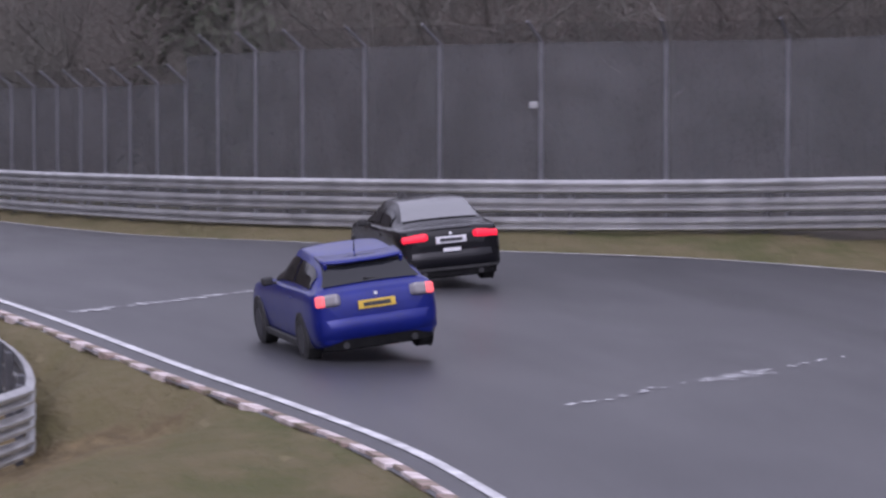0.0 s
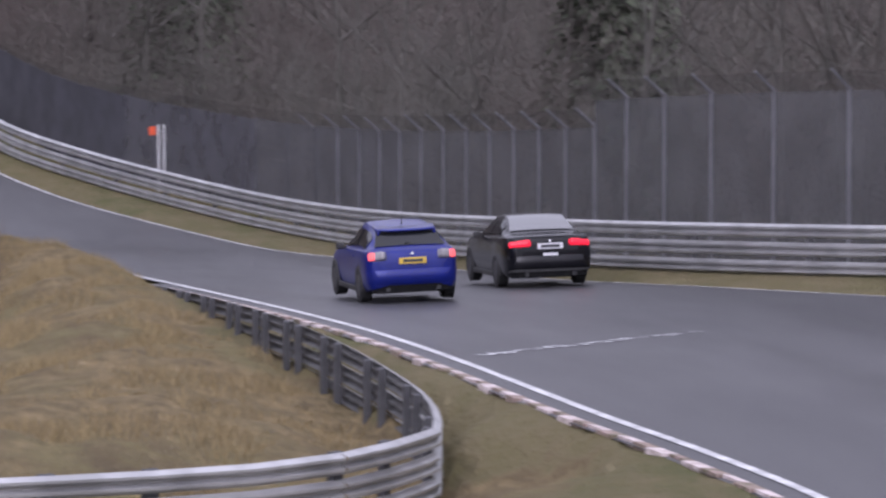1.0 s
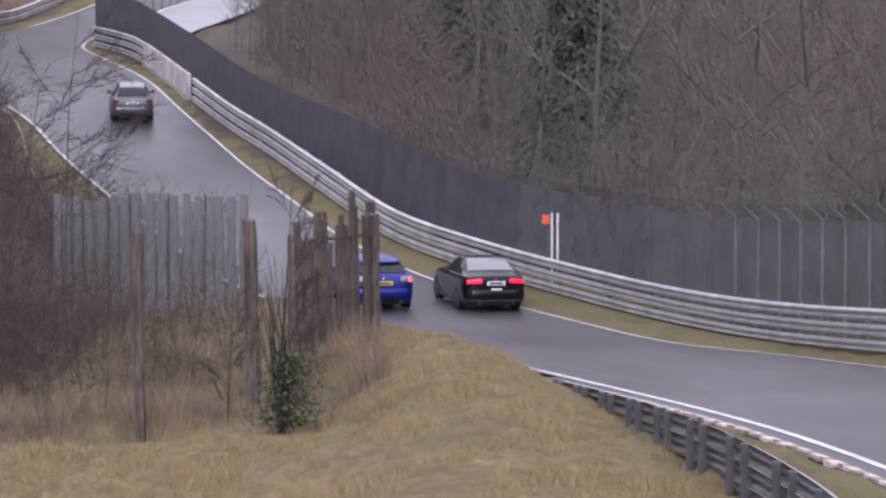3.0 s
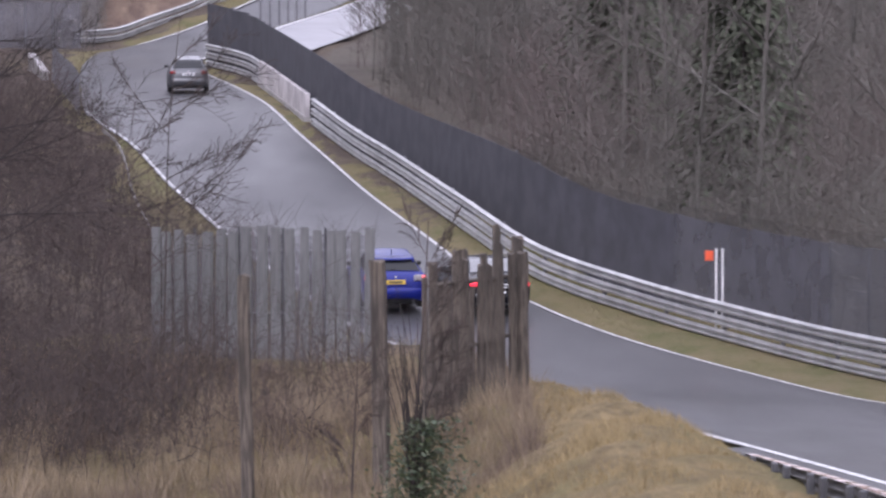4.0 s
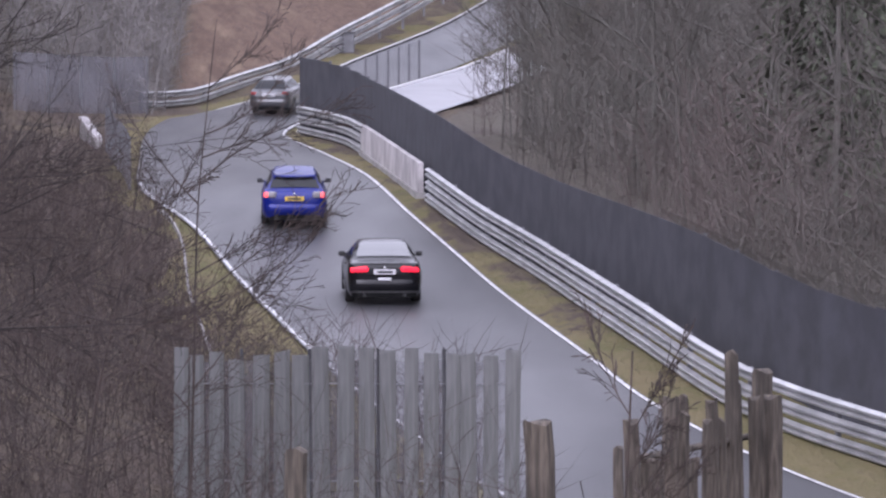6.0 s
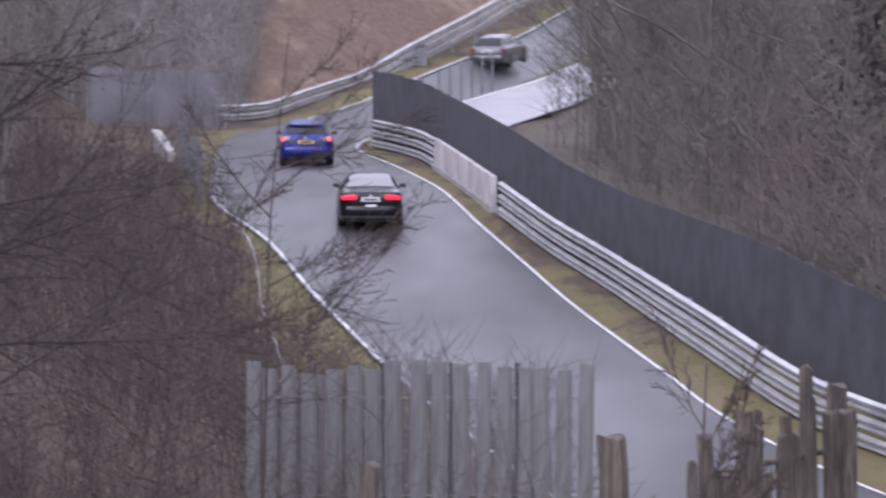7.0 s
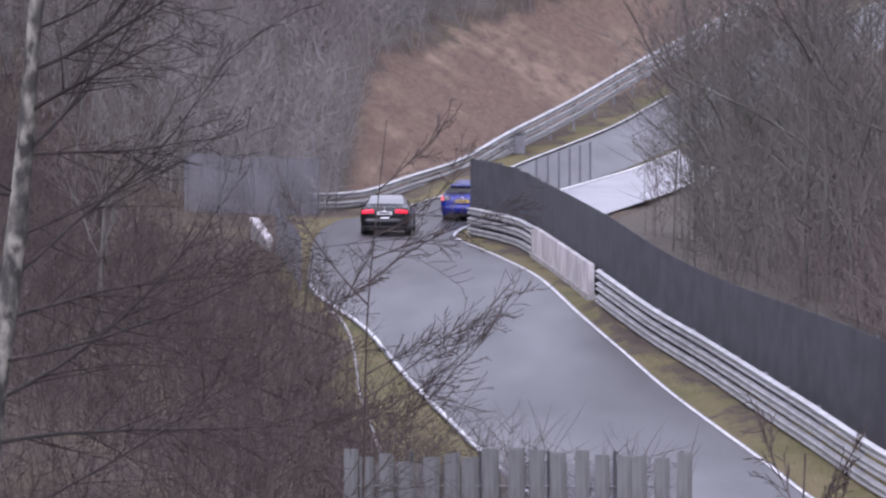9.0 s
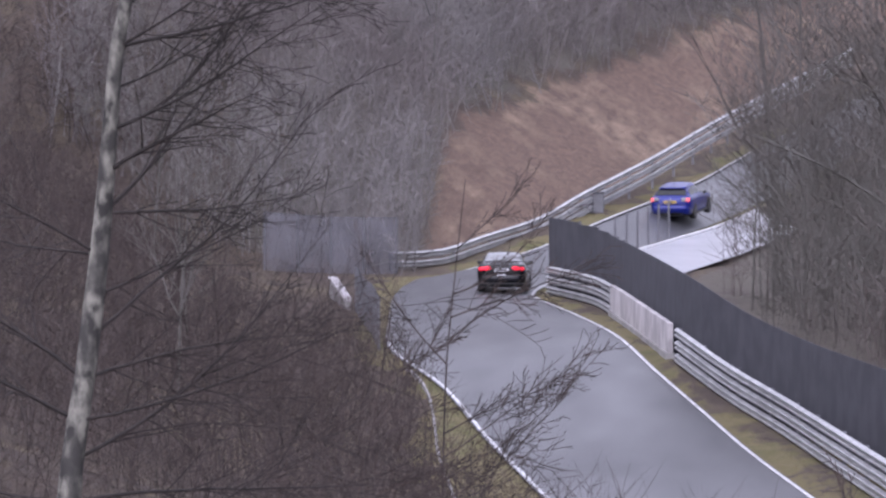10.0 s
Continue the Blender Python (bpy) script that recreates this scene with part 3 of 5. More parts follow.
# ---------------- catch fence ----------------
def catch_fence():
    t = thing("catch_fence", Matrix.Identity(4), "tall wire catch fence on steel posts with inward top", "fence")
    base = RAILC + normals(RAILC) * (1.5 - 1.2 * smooth01((RAILC[:, 1] - 150) / 35))[:, None]
    s = np.r_[0, np.cumsum(np.linalg.norm(np.diff(base, axis=0), axis=1))]
    step_s = s[np.argmin(abs(base[:, 1] - 101.5))]
    tall = 3.55

    def height(d):
        h = tall if d < step_s else 2.95
        far = smooth01((d - step_s - 20) / 40)
        return h + (2.45 - h) * far + 0.22 * smooth01((d - s[-1] + 16) / 12)

    ds = np.arange(0.5, s[-1] - 0.1, 2.5)
    pts = [np.array([np.interp(d, s, base[:, k]) for k in range(3)]) for d in ds]
    post_me, arm_me = {}, None
    for i, (d, p) in enumerate(zip(ds, pts)):
        h = height(d)
        key = round(h, 1)
        q = pts[i + 1] if i + 1 < len(pts) else p + (p - pts[i - 1])
        yaw = math.degrees(math.atan2(q[1] - p[1], q[0] - p[0]))
        if key not in post_me:
            ob = part("post", cyl(0.045, 0.045, key + 0.4, pose(0, 0, -0.4), 8), FENCEPOST, t)
            post_me[key] = ob.data
        else:
            ob = new("post", post_me[key])
            ob.parent = t
        back = 0.06 if d > step_s + 30 else 0.0
        ob.matrix_basis = pose(p[0] + back, p[1] + back, p[2])
        if d < step_s + 34:
            if arm_me is None:
                a = part("arm", cyl(0.04, 0.03, 0.6, pose(0, 0, 0, -48), 8), FENCEPOST, t)
                arm_me = a.data
            else:
                a = new("arm", arm_me)
                a.parent = t
            a.matrix_basis = pose(p[0], p[1], p[2] + key - 0.02, 0, 0, yaw)
        if i + 1 < len(pts):
            top = height(d)
            nr = np.array([q[1] - p[1], -(q[0] - p[0]), 0])
            nr /= np.linalg.norm(nr)
            lo = [p + [0, 0, -0.1], q + [0, 0, -0.1]]
            th = nr * 0.02
            v = [lo[0], lo[1], q + [0, 0, top], p + [0, 0, top]]
            v = v + [a_ + th for a_ in v]
            f = [(0, 1, 2, 3), (7, 6, 5, 4), (3, 2, 6, 7)]
            dense = d > step_s + 35
            link_mesh("netting", v, f, NET_DENSE if d > step_s + 46 else (NET_CLOSE if dense else (NET_MID if d > step_s + 22 else NET_OPEN)), t)
            if d < step_s + 60:
                b = -nr * 0.45 + np.array([0, 0, 0.4])
                v = [p + [0, 0, top], q + [0, 0, top], q + b + [0, 0, top], p + b + [0, 0, top]]
                link_mesh("overhang", v, [(0, 1, 2, 3)], NET_TOP, t)
    i = int(np.argmin(abs(base[:, 1] - 90.2)))
    plate = part("sign_plate", box(0.16, 0.03, 0.13, pose(0, 0, 0), 0.01), STEEL, t, "small white plate on the netting")
    plate.matrix_basis = pose(base[i][0] - 0.05, base[i][1] - 0.08, base[i][2] + 2.35)
    return t


catch_fence()


# ---------------- kerb and road marks ----------------
def kerb():
    t = thing("kerb", Matrix.Identity(4), "worn red and white painted kerb stones along the inner edge", "kerb")
    s = np.r_[0, np.cumsum(np.linalg.norm(np.diff(LEFT, axis=0), axis=1))]
    nr = normals(LEFT)
    d, k = 0.5, 0
    while d < s[np.argmin(abs(LEFT[:, 1] - 100))]:
        q = [np.array([np.interp(e, s, LEFT[:, j]) for j in range(3)]) for e in (d, d + 0.62)]
        r = nr[int(np.argmin(abs(s - d)))]
        w = 0.46 + 0.05 * math.sin(k * 2.3)
        lo = np.array([0, 0, -0.15])
        in_ = 0.28
        top = [q[0] - r * in_ + [0, 0, 0.012], q[1] - r * in_ + [0, 0, 0.012], q[1] - r * w + [0, 0, 0.03], q[0] - r * w + [0, 0, 0.03]]
        v = top + [p + lo for p in top]
        f = [(3, 2, 1, 0), (0, 1, 5, 4), (1, 2, 6, 5), (2, 3, 7, 6), (3, 0, 4, 7)]
        link_mesh("kerb_stone", v, f, KERB_W if k % 2 else KERB_R, t)
        d += 0.64
        k += 1


kerb()


def road_z(x, y):
    lx, rx, lz, rz = (float(np.interp(y, ROAD_Y, c)) for c in (LEFT[:, 0], RIGHT[:, 0], LEFT[:, 2], RIGHT[:, 2]))
    return lz + (rz - lz) * (x - lx) / (rx - lx)


def worn_mark(x0, y0, x1, y1, width, seed):
    """A painted line across the road, worn into patches."""
    rng = random.Random(seed)
    v, f = [], []
    n = 60
    dx, dy = x1 - x0, y1 - y0
    ln = math.hypot(dx, dy)
    px, py = -dy / ln, dx / ln
    for i in range(n):
        if rng.random() < 0.45:
            continue
        a, b = i / n, (i + 0.9) / n
        w = width * rng.uniform(0.5, 1.2)
        o = rng.uniform(-0.09, 0.09)
        k = len(v)
        for t, sgn in ((a, -1), (b, -1), (b, 1), (a, 1)):
            x, y = x0 + dx * t + px * (w * sgn / 2 + o), y0 + dy * t + py * (w * sgn / 2 + o)
            v.append((x, y, road_z(x, y) + 0.012))
        f.append((k, k + 1, k + 2, k + 3))
    tagged(link_mesh("road_mark", v, f, WORN), "worn white paint mark across the asphalt", "road marking", kind="structure")


worn_mark(9.5, 72.7, 14.0, 78.4, 0.22, 3)
worn_mark(13.8, 57.5, 19.2, 63.6, 0.10, 5)
worn_mark(16.4, 60.2, 17.4, 61.4, 0.45, 7)


# ---------------- cars ----------------
HATCH = [(-0.88, 0.58, 0.36, 0.62, 0.50, 0.66), (-0.86, 0.70, 0.31, 0.74, 0.62, 0.79), (-0.81, 0.80, 0.27, 0.90, 0.70, 0.94), (-0.70, 0.865, 0.24, 0.96, 0.72, 1.02), (-0.52, 0.885, 0.22, 0.97, 0.66, 1.14), (-0.30, 0.89, 0.20, 0.98, 0.60, 1.29),
         (-0.08, 0.885, 0.20, 0.98, 0.565, 1.375), (0.5, 0.87, 0.20, 0.97, 0.565, 1.445), (1.1, 0.87, 0.20, 0.96, 0.56, 1.45), (1.5, 0.87, 0.20, 0.95, 0.61, 1.24), (2.0, 0.87, 0.20, 0.93, 0.72, 0.97),
         (2.9, 0.86, 0.20, 0.84, 0.70, 0.86), (3.4, 0.78, 0.24, 0.70, 0.62, 0.72), (3.55, 0.62, 0.34, 0.58, 0.50, 0.60)]
SALOON = [(-1.12, 0.58, 0.38, 0.70, 0.52, 0.74), (-1.10, 0.70, 0.33, 0.84, 0.64, 0.90), (-1.05, 0.80, 0.28, 0.93, 0.72, 0.995), (-0.92, 0.865, 0.25, 0.96, 0.76, 1.03), (-0.70, 0.89, 0.20, 0.98, 0.76, 1.04), (-0.42, 0.895, 0.20, 0.98, 0.70, 1.08),
          (0.05, 0.895, 0.20, 0.98, 0.61, 1.29), (0.42, 0.89, 0.20, 0.97, 0.575, 1.385), (1.0, 0.89, 0.20, 0.96, 0.57, 1.40), (1.45, 0.89, 0.20, 0.95, 0.59, 1.35), (2.2, 0.89, 0.20, 0.93, 0.70, 1.00),
          (3.1, 0.87, 0.20, 0.86, 0.72, 0.88), (3.5, 0.78, 0.26, 0.74, 0.66, 0.76), (3.62, 0.60, 0.36, 0.62, 0.50, 0.63)]


def curved_bar(width, y0, z0, z1, depth, bow, power=7):
    """A bar across the car's tail that bends forward at its ends, with rounded edges."""
    bm = bmesh.new()
    rows = []
    h = z1 - z0
    sec = [(0.0, 0.12), (0.0, 0.88), (0.3, 1.0), (1.0, 1.0), (1.0, 0.0), (0.3, 0.0)]
    for x in np.linspace(-1, 1, 17):
        y = y0 + bow * abs(x) ** power
        rows.append([bm.verts.new((x * width / 2, y + a * depth, z0 + b * h)) for a, b in sec])
    for p, q in zip(rows, rows[1:]):
        for i in range(6):
            bm.faces.new((p[i], q[i], q[(i + 1) % 6], p[(i + 1) % 6]))
    bm.faces.new(rows[0])
    bm.faces.new(rows[-1][::-1])
    bmesh.ops.recalc_face_normals(bm, faces=bm.faces)
    return bm


def car(kind, paint, label, base, glass_rear, lamp, wheelbase, spoiler=False, lights=None):
    """A car whose rear axle stands over the origin, nose towards +y."""
    t = thing(kind, Matrix.Identity(4), label, "car")
    st = np.array(base)

    fine = []
    pad = np.vstack([2 * st[0] - st[1], st, 2 * st[-1] - st[-2]])
    for i in range(1, len(pad) - 2):
        h = pad[i + 1, 0] - pad[i, 0]
        m0 = (pad[i + 1] - pad[i - 1]) / max(1e-6, pad[i + 1, 0] - pad[i - 1, 0]) * h
        m1 = (pad[i + 2] - pad[i]) / max(1e-6, pad[i + 2, 0] - pad[i, 0]) * h
        for u in np.arange(10) / 10:
            fine.append((2 * u ** 3 - 3 * u * u + 1) * pad[i] + (u ** 3 - 2 * u * u + u) * m0 + (3 * u * u - 2 * u ** 3) * pad[i + 1] + (u ** 3 - u * u) * m1)
            fine[-1][0] = pad[i, 0] + u * h
    fine = np.array(fine + [st[-1]])

    def sec(y):
        return [float(np.interp(y, fine[:, 0], fine[:, k])) for k in range(1, 6)]

    def ring(y):
        hw, zl, zb, wr, zr = sec(y)
        zm = zl + (zb - zl) * 0.5
        cab = zr - zb > 0.12
        half = [(0, zl), (hw * 0.80, zl), (hw * 0.93, zl + 0.05), (hw * 0.975, zl + 0.16), (hw, zm), (hw * 0.985, zb - 0.14), (hw * 0.945, zb - 0.02)]
        if cab:
            half += [(hw * 0.90, zb + 0.02), (wr + (hw * 0.9 - wr) * 0.5, (zb + zr) / 2 + 0.01), (wr * 1.0, zr - 0.06), (wr * 0.90, zr - 0.012), (wr * 0.5, zr + 0.008), (0, zr + 0.015)]
        else:
            half += [(hw * 0.93, zb + (zr - zb) * 0.25), (wr + (hw - wr) * 0.3, zb + (zr - zb) * 0.55), (wr * 1.0, zr - 0.02), (wr * 0.85, zr - 0.004), (wr * 0.5, zr + 0.004), (0, zr + 0.008)]
        pts = [half[0]]
        for i in range(len(half) - 1):
            a, b, c, d = half[max(i - 1, 0)], half[i], half[i + 1], half[min(i + 2, len(half) - 1)]
            for u in (0.33, 0.67, 1.0):
                pts.append(tuple(0.5 * (2 * b[k] + (c[k] - a[k]) * u + (2 * a[k] - 5 * b[k] + 4 * c[k] - d[k]) * u * u + (3 * b[k] - a[k] - 3 * c[k] + d[k]) * u ** 3) for k in (0, 1)))
        pts[-1] = half[-1]
        return [(x, y, z) for x, z in pts] + [(-x, y, z) for x, z in pts[-2:0:-1]]

    ys = np.unique(np.r_[fine[:30, 0][::2], st[:, 0], np.linspace(st[0, 0], st[-1, 0], 60)])
    rows = [ring(y) for y in ys]
    # wheel arches: the lower flank is drawn in over each wheel
    verts = [p for r in rows for p in r]
    k = len(rows[0])
    faces = [tuple(range(k)), tuple((len(rows) - 1) * k + j for j in range(k))[::-1]]
    for i in range(len(rows) - 1):
        for j in range(k):
            faces.append((i * k + j, (i + 1) * k + j, (i + 1) * k + (j + 1) % k, i * k + (j + 1) % k))
    body = link_mesh("body", verts, faces, paint, t, smooth=True)
    bm = bmesh.new()
    bm.from_mesh(body.data)
    bmesh.ops.recalc_face_normals(bm, faces=bm.faces)
    bm.to_mesh(body.data)
    bm.free()

    def top_glass(name, y0, y1, fill, steps=8):
        v, f = [], []
        for y in np.linspace(y0, y1, steps + 1):
            hw, zl, zb, wr, zr = sec(y)
            for x in np.linspace(-1, 1, 7):
                v.append((x * wr * fill, y, zr + 0.028 - 0.018 * abs(x) ** 2))
        for i in range(steps):
            for j in range(6):
                a = i * 7 + j
                f.append((a, a + 1, a + 8, a + 7))
        return link_mesh(name, v, f, TINTED if kind == "hatchback" else GLASS, t, smooth=True)

    top_glass("rear_window", *glass_rear, 0.96)
    top_glass("windscreen", *((1.15, 1.92) if kind == "hatchback" else (1.5, 2.12)), 0.88)
    for sx in (-1, 1):
        y0, y1 = (-0.35, 1.72) if kind == "hatchback" else (0.0, 1.95)
        split = 0.62 if kind == "hatchback" else 0.85
        for a, b in ((y0, split - 0.03), (split + 0.03, y1)):
            v, f = [], []
            for y in np.linspace(a, b, 9):
                hw, zl, zb, wr, zr = sec(y)
                for c in (0.12, 0.5, 0.86):
                    lo, hi = np.array([hw * 0.90, zb + 0.02]), np.array([wr, zr - 0.06])
                    mid = np.array([wr + (hw * 0.9 - wr) * 0.5, (zb + zr) / 2 + 0.01])
                    p = lo + (mid - lo) * c * 2 if c < 0.5 else mid + (hi - mid) * (c - 0.5) * 2
                    v.append((sx * (p[0] + 0.022), y, p[1]))
            for i in range(8):
                for j in range(2):
                    q = (i * 3 + j, i * 3 + j + 1, (i + 1) * 3 + j + 1, (i + 1) * 3 + j)
                    f.append(q if sx < 0 else q[::-1])
            link_mesh("side_window", v, f, TINTED, t)
        # mirror
        m = part("door_mirror", box(0.16, 0.10, 0.12, pose(0, 0, 0), 0.03), TRIM, t)
        m.matrix_basis = pose(sx * 0.94, 1.62, 0.99)
        part("mirror_arm", box(0.14, 0.05, 0.04, pose(sx * 0.88, 1.64, 0.96)), TRIM, t)
    # wheels
    tyre_bm = bmesh.new()
    prof = [(-0.11, 0.22), (-0.11, 0.30), (-0.085, 0.318), (0.085, 0.318), (0.11, 0.30), (0.11, 0.22)]
    vs = []
    for i in range(24):
        a = i * math.tau / 24
        vs.append([tyre_bm.verts.new((x, r * math.cos(a), r * math.sin(a))) for x, r in prof])
    for i in range(24):
        for j in range(len(prof)):
            tyre_bm.faces.new((vs[i][j], vs[(i + 1) % 24][j], vs[(i + 1) % 24][(j + 1) % 6], vs[i][(j + 1) % 6]))
    for sx in (-1, 1):
        for y in (0, wheelbase):
            w = new("wheel")
            w.parent = t
            w.matrix_basis = pose(sx * 0.79, y, 0.318, 0, 0, 0 if sx > 0 else 180)
            part("tyre", tyre_bm.copy(), RUBBER, w)
            rim = bmesh.new()
            bmesh.ops.create_cone(rim, cap_ends=True, segments=20, radius1=0.225, radius2=0.20, depth=0.16)
            rim.transform(pose(0.035, 0, 0, 0, 90))
            part("rim", rim, RIM, w)
            part("arch", _arch(sx, y), TRIM, t)
    tyre_bm.free()
    yb = st[0, 0]
    # rear lamps, plate, bumper, exhaust
    for sx in (-1, 1):
        lx, ly, lz, lw, lh, turn = lamp
        house = part("tail_lamp", box(lw, 0.16, lh, pose(sx * lx, ly, lz, -10, sx * 6, sx * turn), 0.045), lights[0], t)
        if lights[1]:
            part("lit_lens", box(lw * 0.42, 0.14, lh * 0.9, pose(sx * (lx + lw * 0.27), ly + 0.012, lz - 0.002, -10, sx * 6, sx * (turn + 10)), 0.03), lights[1], house, "glowing red lens")
        ex = cyl(0.045, 0.045, 0.2, pose(sx * 0.48, yb + 0.19, 0.26, 90), 12)
        part("exhaust", ex, TRIM, t)
    # valance: black trim, blackened further for the shade beneath the tail
    part("diffuser", curved_bar(1.52, yb + 0.0, 0.19, 0.36, 0.18, 0.12), UNDER, t)
    part("bumper", curved_bar(1.66, yb - 0.025, 0.33, 0.66, 0.18, 0.125, 6), paint, t, smooth=True)
    plate = part("number_plate", box(0.52, 0.02, 0.115, pose(0, yb - 0.02, 0.79 if kind == "hatchback" else 0.82, -8), 0.004), PLATE_Y if kind == "hatchback" and paint is BLUE else PLATE_W, t)
    part("plate_bar", box(0.38, 0.012, 0.055, pose(0, yb - 0.034, 0.79 if kind == "hatchback" else 0.82, -8)), INK, plate)
    part("badge", cyl(0.026, 0.026, 0.02, pose(0, yb + 0.02, 0.92, 80), 12), CHROME, t)
    part("aerial", cyl(0.012, 0.006, 0.2 if kind == "hatchback" else 0.08, pose(0, 0.12 if kind == "hatchback" else 0.55, 1.405 if kind == "hatchback" else 1.395, 25), 6), TRIM, t)
    if spoiler:
        wing = curved_bar(1.14, -0.40, 1.375, 1.405, 0.42, 0.10, 4)
        wing.transform(pose(0, 0, 1.39, 9) @ pose(0, 0, -1.39))
        sp = part("roof_spoiler", wing, paint, t, smooth=True)
        for sx in (-1, 1):
            part("spoiler_end", box(0.05, 0.26, 0.14, pose(sx * 0.535, -0.24, 1.285, 9), 0.02), paint, sp)
        # added black bar draws the shaded band beneath the wing
        part("spoiler_underside", box(1.02, 0.24, 0.05, pose(0, -0.24, 1.31, 12), 0.015), UNDER, sp, "black underside standing for the spoiler's shade")
        part("wiper", box(0.42, 0.015, 0.015, pose(0.12, -0.62, 1.085, 0, 10)), TRIM, t)
    if kind == "coupe":
        part("bumper_plate", box(0.30, 0.012, 0.06, pose(0, yb - 0.045, 0.655, -6), 0.003), PLATE_W, t, "small pale sticker on the bumper")
        part("lid_lip", curved_bar(1.30, yb + 0.05, 0.985, 1.012, 0.12, 0.10, 4), paint, t, smooth=True)
        part("skirt_lip", curved_bar(1.62, yb - 0.02, 0.31, 0.37, 0.16, 0.13), TRIM, t)
    for sx in (-1, 1):
        part("door_handle", box(0.02, 0.20, 0.03, pose(sx * 0.885, 0.55, 0.86), 0.008), paint, t)
        part("sill", box(0.06, wheelbase - 0.7, 0.10, pose(sx * 0.86, wheelbase / 2, 0.24), 0.02), TRIM, t)
        part("headlamp", box(0.34, 0.2, 0.14, pose(sx * 0.60, st[-1, 0] - 0.22, 0.66, 0, 0, sx * -25), 0.04), CLEAR, t)
    return t


def _arch(sx, y):
    """The dark arch round a wheel, a half ring set in the flank."""
    bm = bmesh.new()
    n, v = 16, []
    for i in range(n + 1):
        a = -0.25 + (math.pi + 0.5) * i / n
        row = []
        for r, x in ((0.33, 0.70), (0.375, 0.70), (0.375, 0.893), (0.33, 0.893)):
            row.append(bm.verts.new((sx * x, y + r * math.cos(a), 0.318 + r * math.sin(a))))
        v.append(row)
    for i in range(n):
        for j in range(4):
            bm.faces.new((v[i][j], v[i + 1][j], v[i + 1][(j + 1) % 4], v[i][(j + 1) % 4]))
    # dark disc behind the wheel
    c = [bm.verts.new((sx * 0.884, y + 0.34 * math.cos(a), 0.318 + 0.34 * math.sin(a))) for a in np.linspace(0, math.tau, 20, endpoint=False)]
    bm.faces.new(c)
    bmesh.ops.recalc_face_normals(bm, faces=bm.faces)
    return bm


blue_car = car("hatchback", BLUE, "bright blue hatchback with roof spoiler and yellow number plate", HATCH, (-0.66, -0.14), (0.655, -0.805, 0.885, 0.34, 0.17, 30), 2.62, True, (CLEAR, PINKLENS))
black_car = car("coupe", BLACK, "black two-door saloon with lit red tail lamps", SALOON, (-0.36, 0.36), (0.60, -1.06, 0.87, 0.44, 0.13, 20), 2.76, False, (REDLENS, None))
grey_car = car("hatchback", SILVER, "small dark grey hatchback driving ahead on the track", HATCH, (-0.66, -0.14), (0.67, -0.79, 0.88, 0.24, 0.14, 30), 2.62, False, (DULLRED, None))
grey_car.scale = (0.9, 0.92, 0.92)


# ---------------- wooden fence, netting fence, markers ----------------
def rough_post(r, h, seed):
    """A cleft post with an uneven girth and a sloping, broken top."""
    rng = random.Random(seed)
    bm = bmesh.new()
    n, rows = 8, []
    jit = [rng.uniform(0.82, 1.15) for _ in range(n)]
    for z in (-0.5, 0, h * 0.3, h * 0.6, h * 0.92, h):
        rr = r * (1.05 - 0.12 * z / h)
        bend = rng.uniform(-0.02, 0.02)
        rows.append([bm.verts.new((bend + rr * jit[i] * math.cos(i * math.tau / n), rr * jit[(i + 3) % n] * math.sin(i * math.tau / n), z + (0.035 * math.sin(i * 1.7 + seed) if z == h else 0))) for i in range(n)])
    for a, b in zip(rows, rows[1:]):
        for i in range(n):
            bm.faces.new((a[i], a[(i + 1) % n], b[(i + 1) % n], b[i]))
    bm.faces.new(rows[-1])
    return bm


def wooden_fence():
    t = thing("wooden_fence", Matrix.Identity(4), "weathered rough wooden fence of uneven posts on the bank", "fence")
    rng = random.Random(4)
    for k, (x, y, top, r) in enumerate([(-2.17, 102.97, 4.42, 0.125), (0.20, 104.0, 4.62, 0.155), (2.92, 114.6, 4.45, 0.13), (3.05, 113.6, 4.20, 0.12)]):
        z = gz(x, y)
        ob = part("post", rough_post(r, top - z, k), OLDWOOD, t)
        ob.matrix_basis = pose(x, y, z, rng.uniform(-1, 1), rng.uniform(-1, 1), rng.uniform(0, 90))
    tops = [4.1, 4.35, 3.9, 3.85, 4.5, 4.3, 4.45, 3.7, 4.1, 4.3, 4.05, 4.8, 4.4, 4.2]
    for k, top in enumerate(tops):
        f = 0.33 + 0.67 * k / (len(tops) - 1)
        x, y = 0.20 + 2.62 * f + rng.uniform(-0.04, 0.04), 104 + 9.6 * f
        z = gz(x, y)
        ob = part("paling", rough_post(rng.uniform(0.055, 0.10), top - z, 20 + k), OLDWOOD, t)
        ob.matrix_basis = pose(x, y, z, rng.uniform(-1.5, 1.5), rng.uniform(-1.5, 1.5), rng.uniform(0, 90))
    for h in (0.35, 0.68):
        a, b = Vector((1.2, 107.6, gz(1.2, 107.6) + 4.0 * h)), Vector((2.95, 114.6, gz(2.95, 114.6) + 3.5 * h))
        d = b - a
        rail = cyl(0.045, 0.04, d.length, None, 7)
        ob = part("rail", rail, OLDWOOD, t)
        ob.matrix_basis = Matrix.Translation(a) @ d.to_track_quat("Z", "Y").to_matrix().to_4x4()


wooden_fence()
NET_PALE = netting("pale_netting", (0.27, 0.27, 0.29), 0.24)


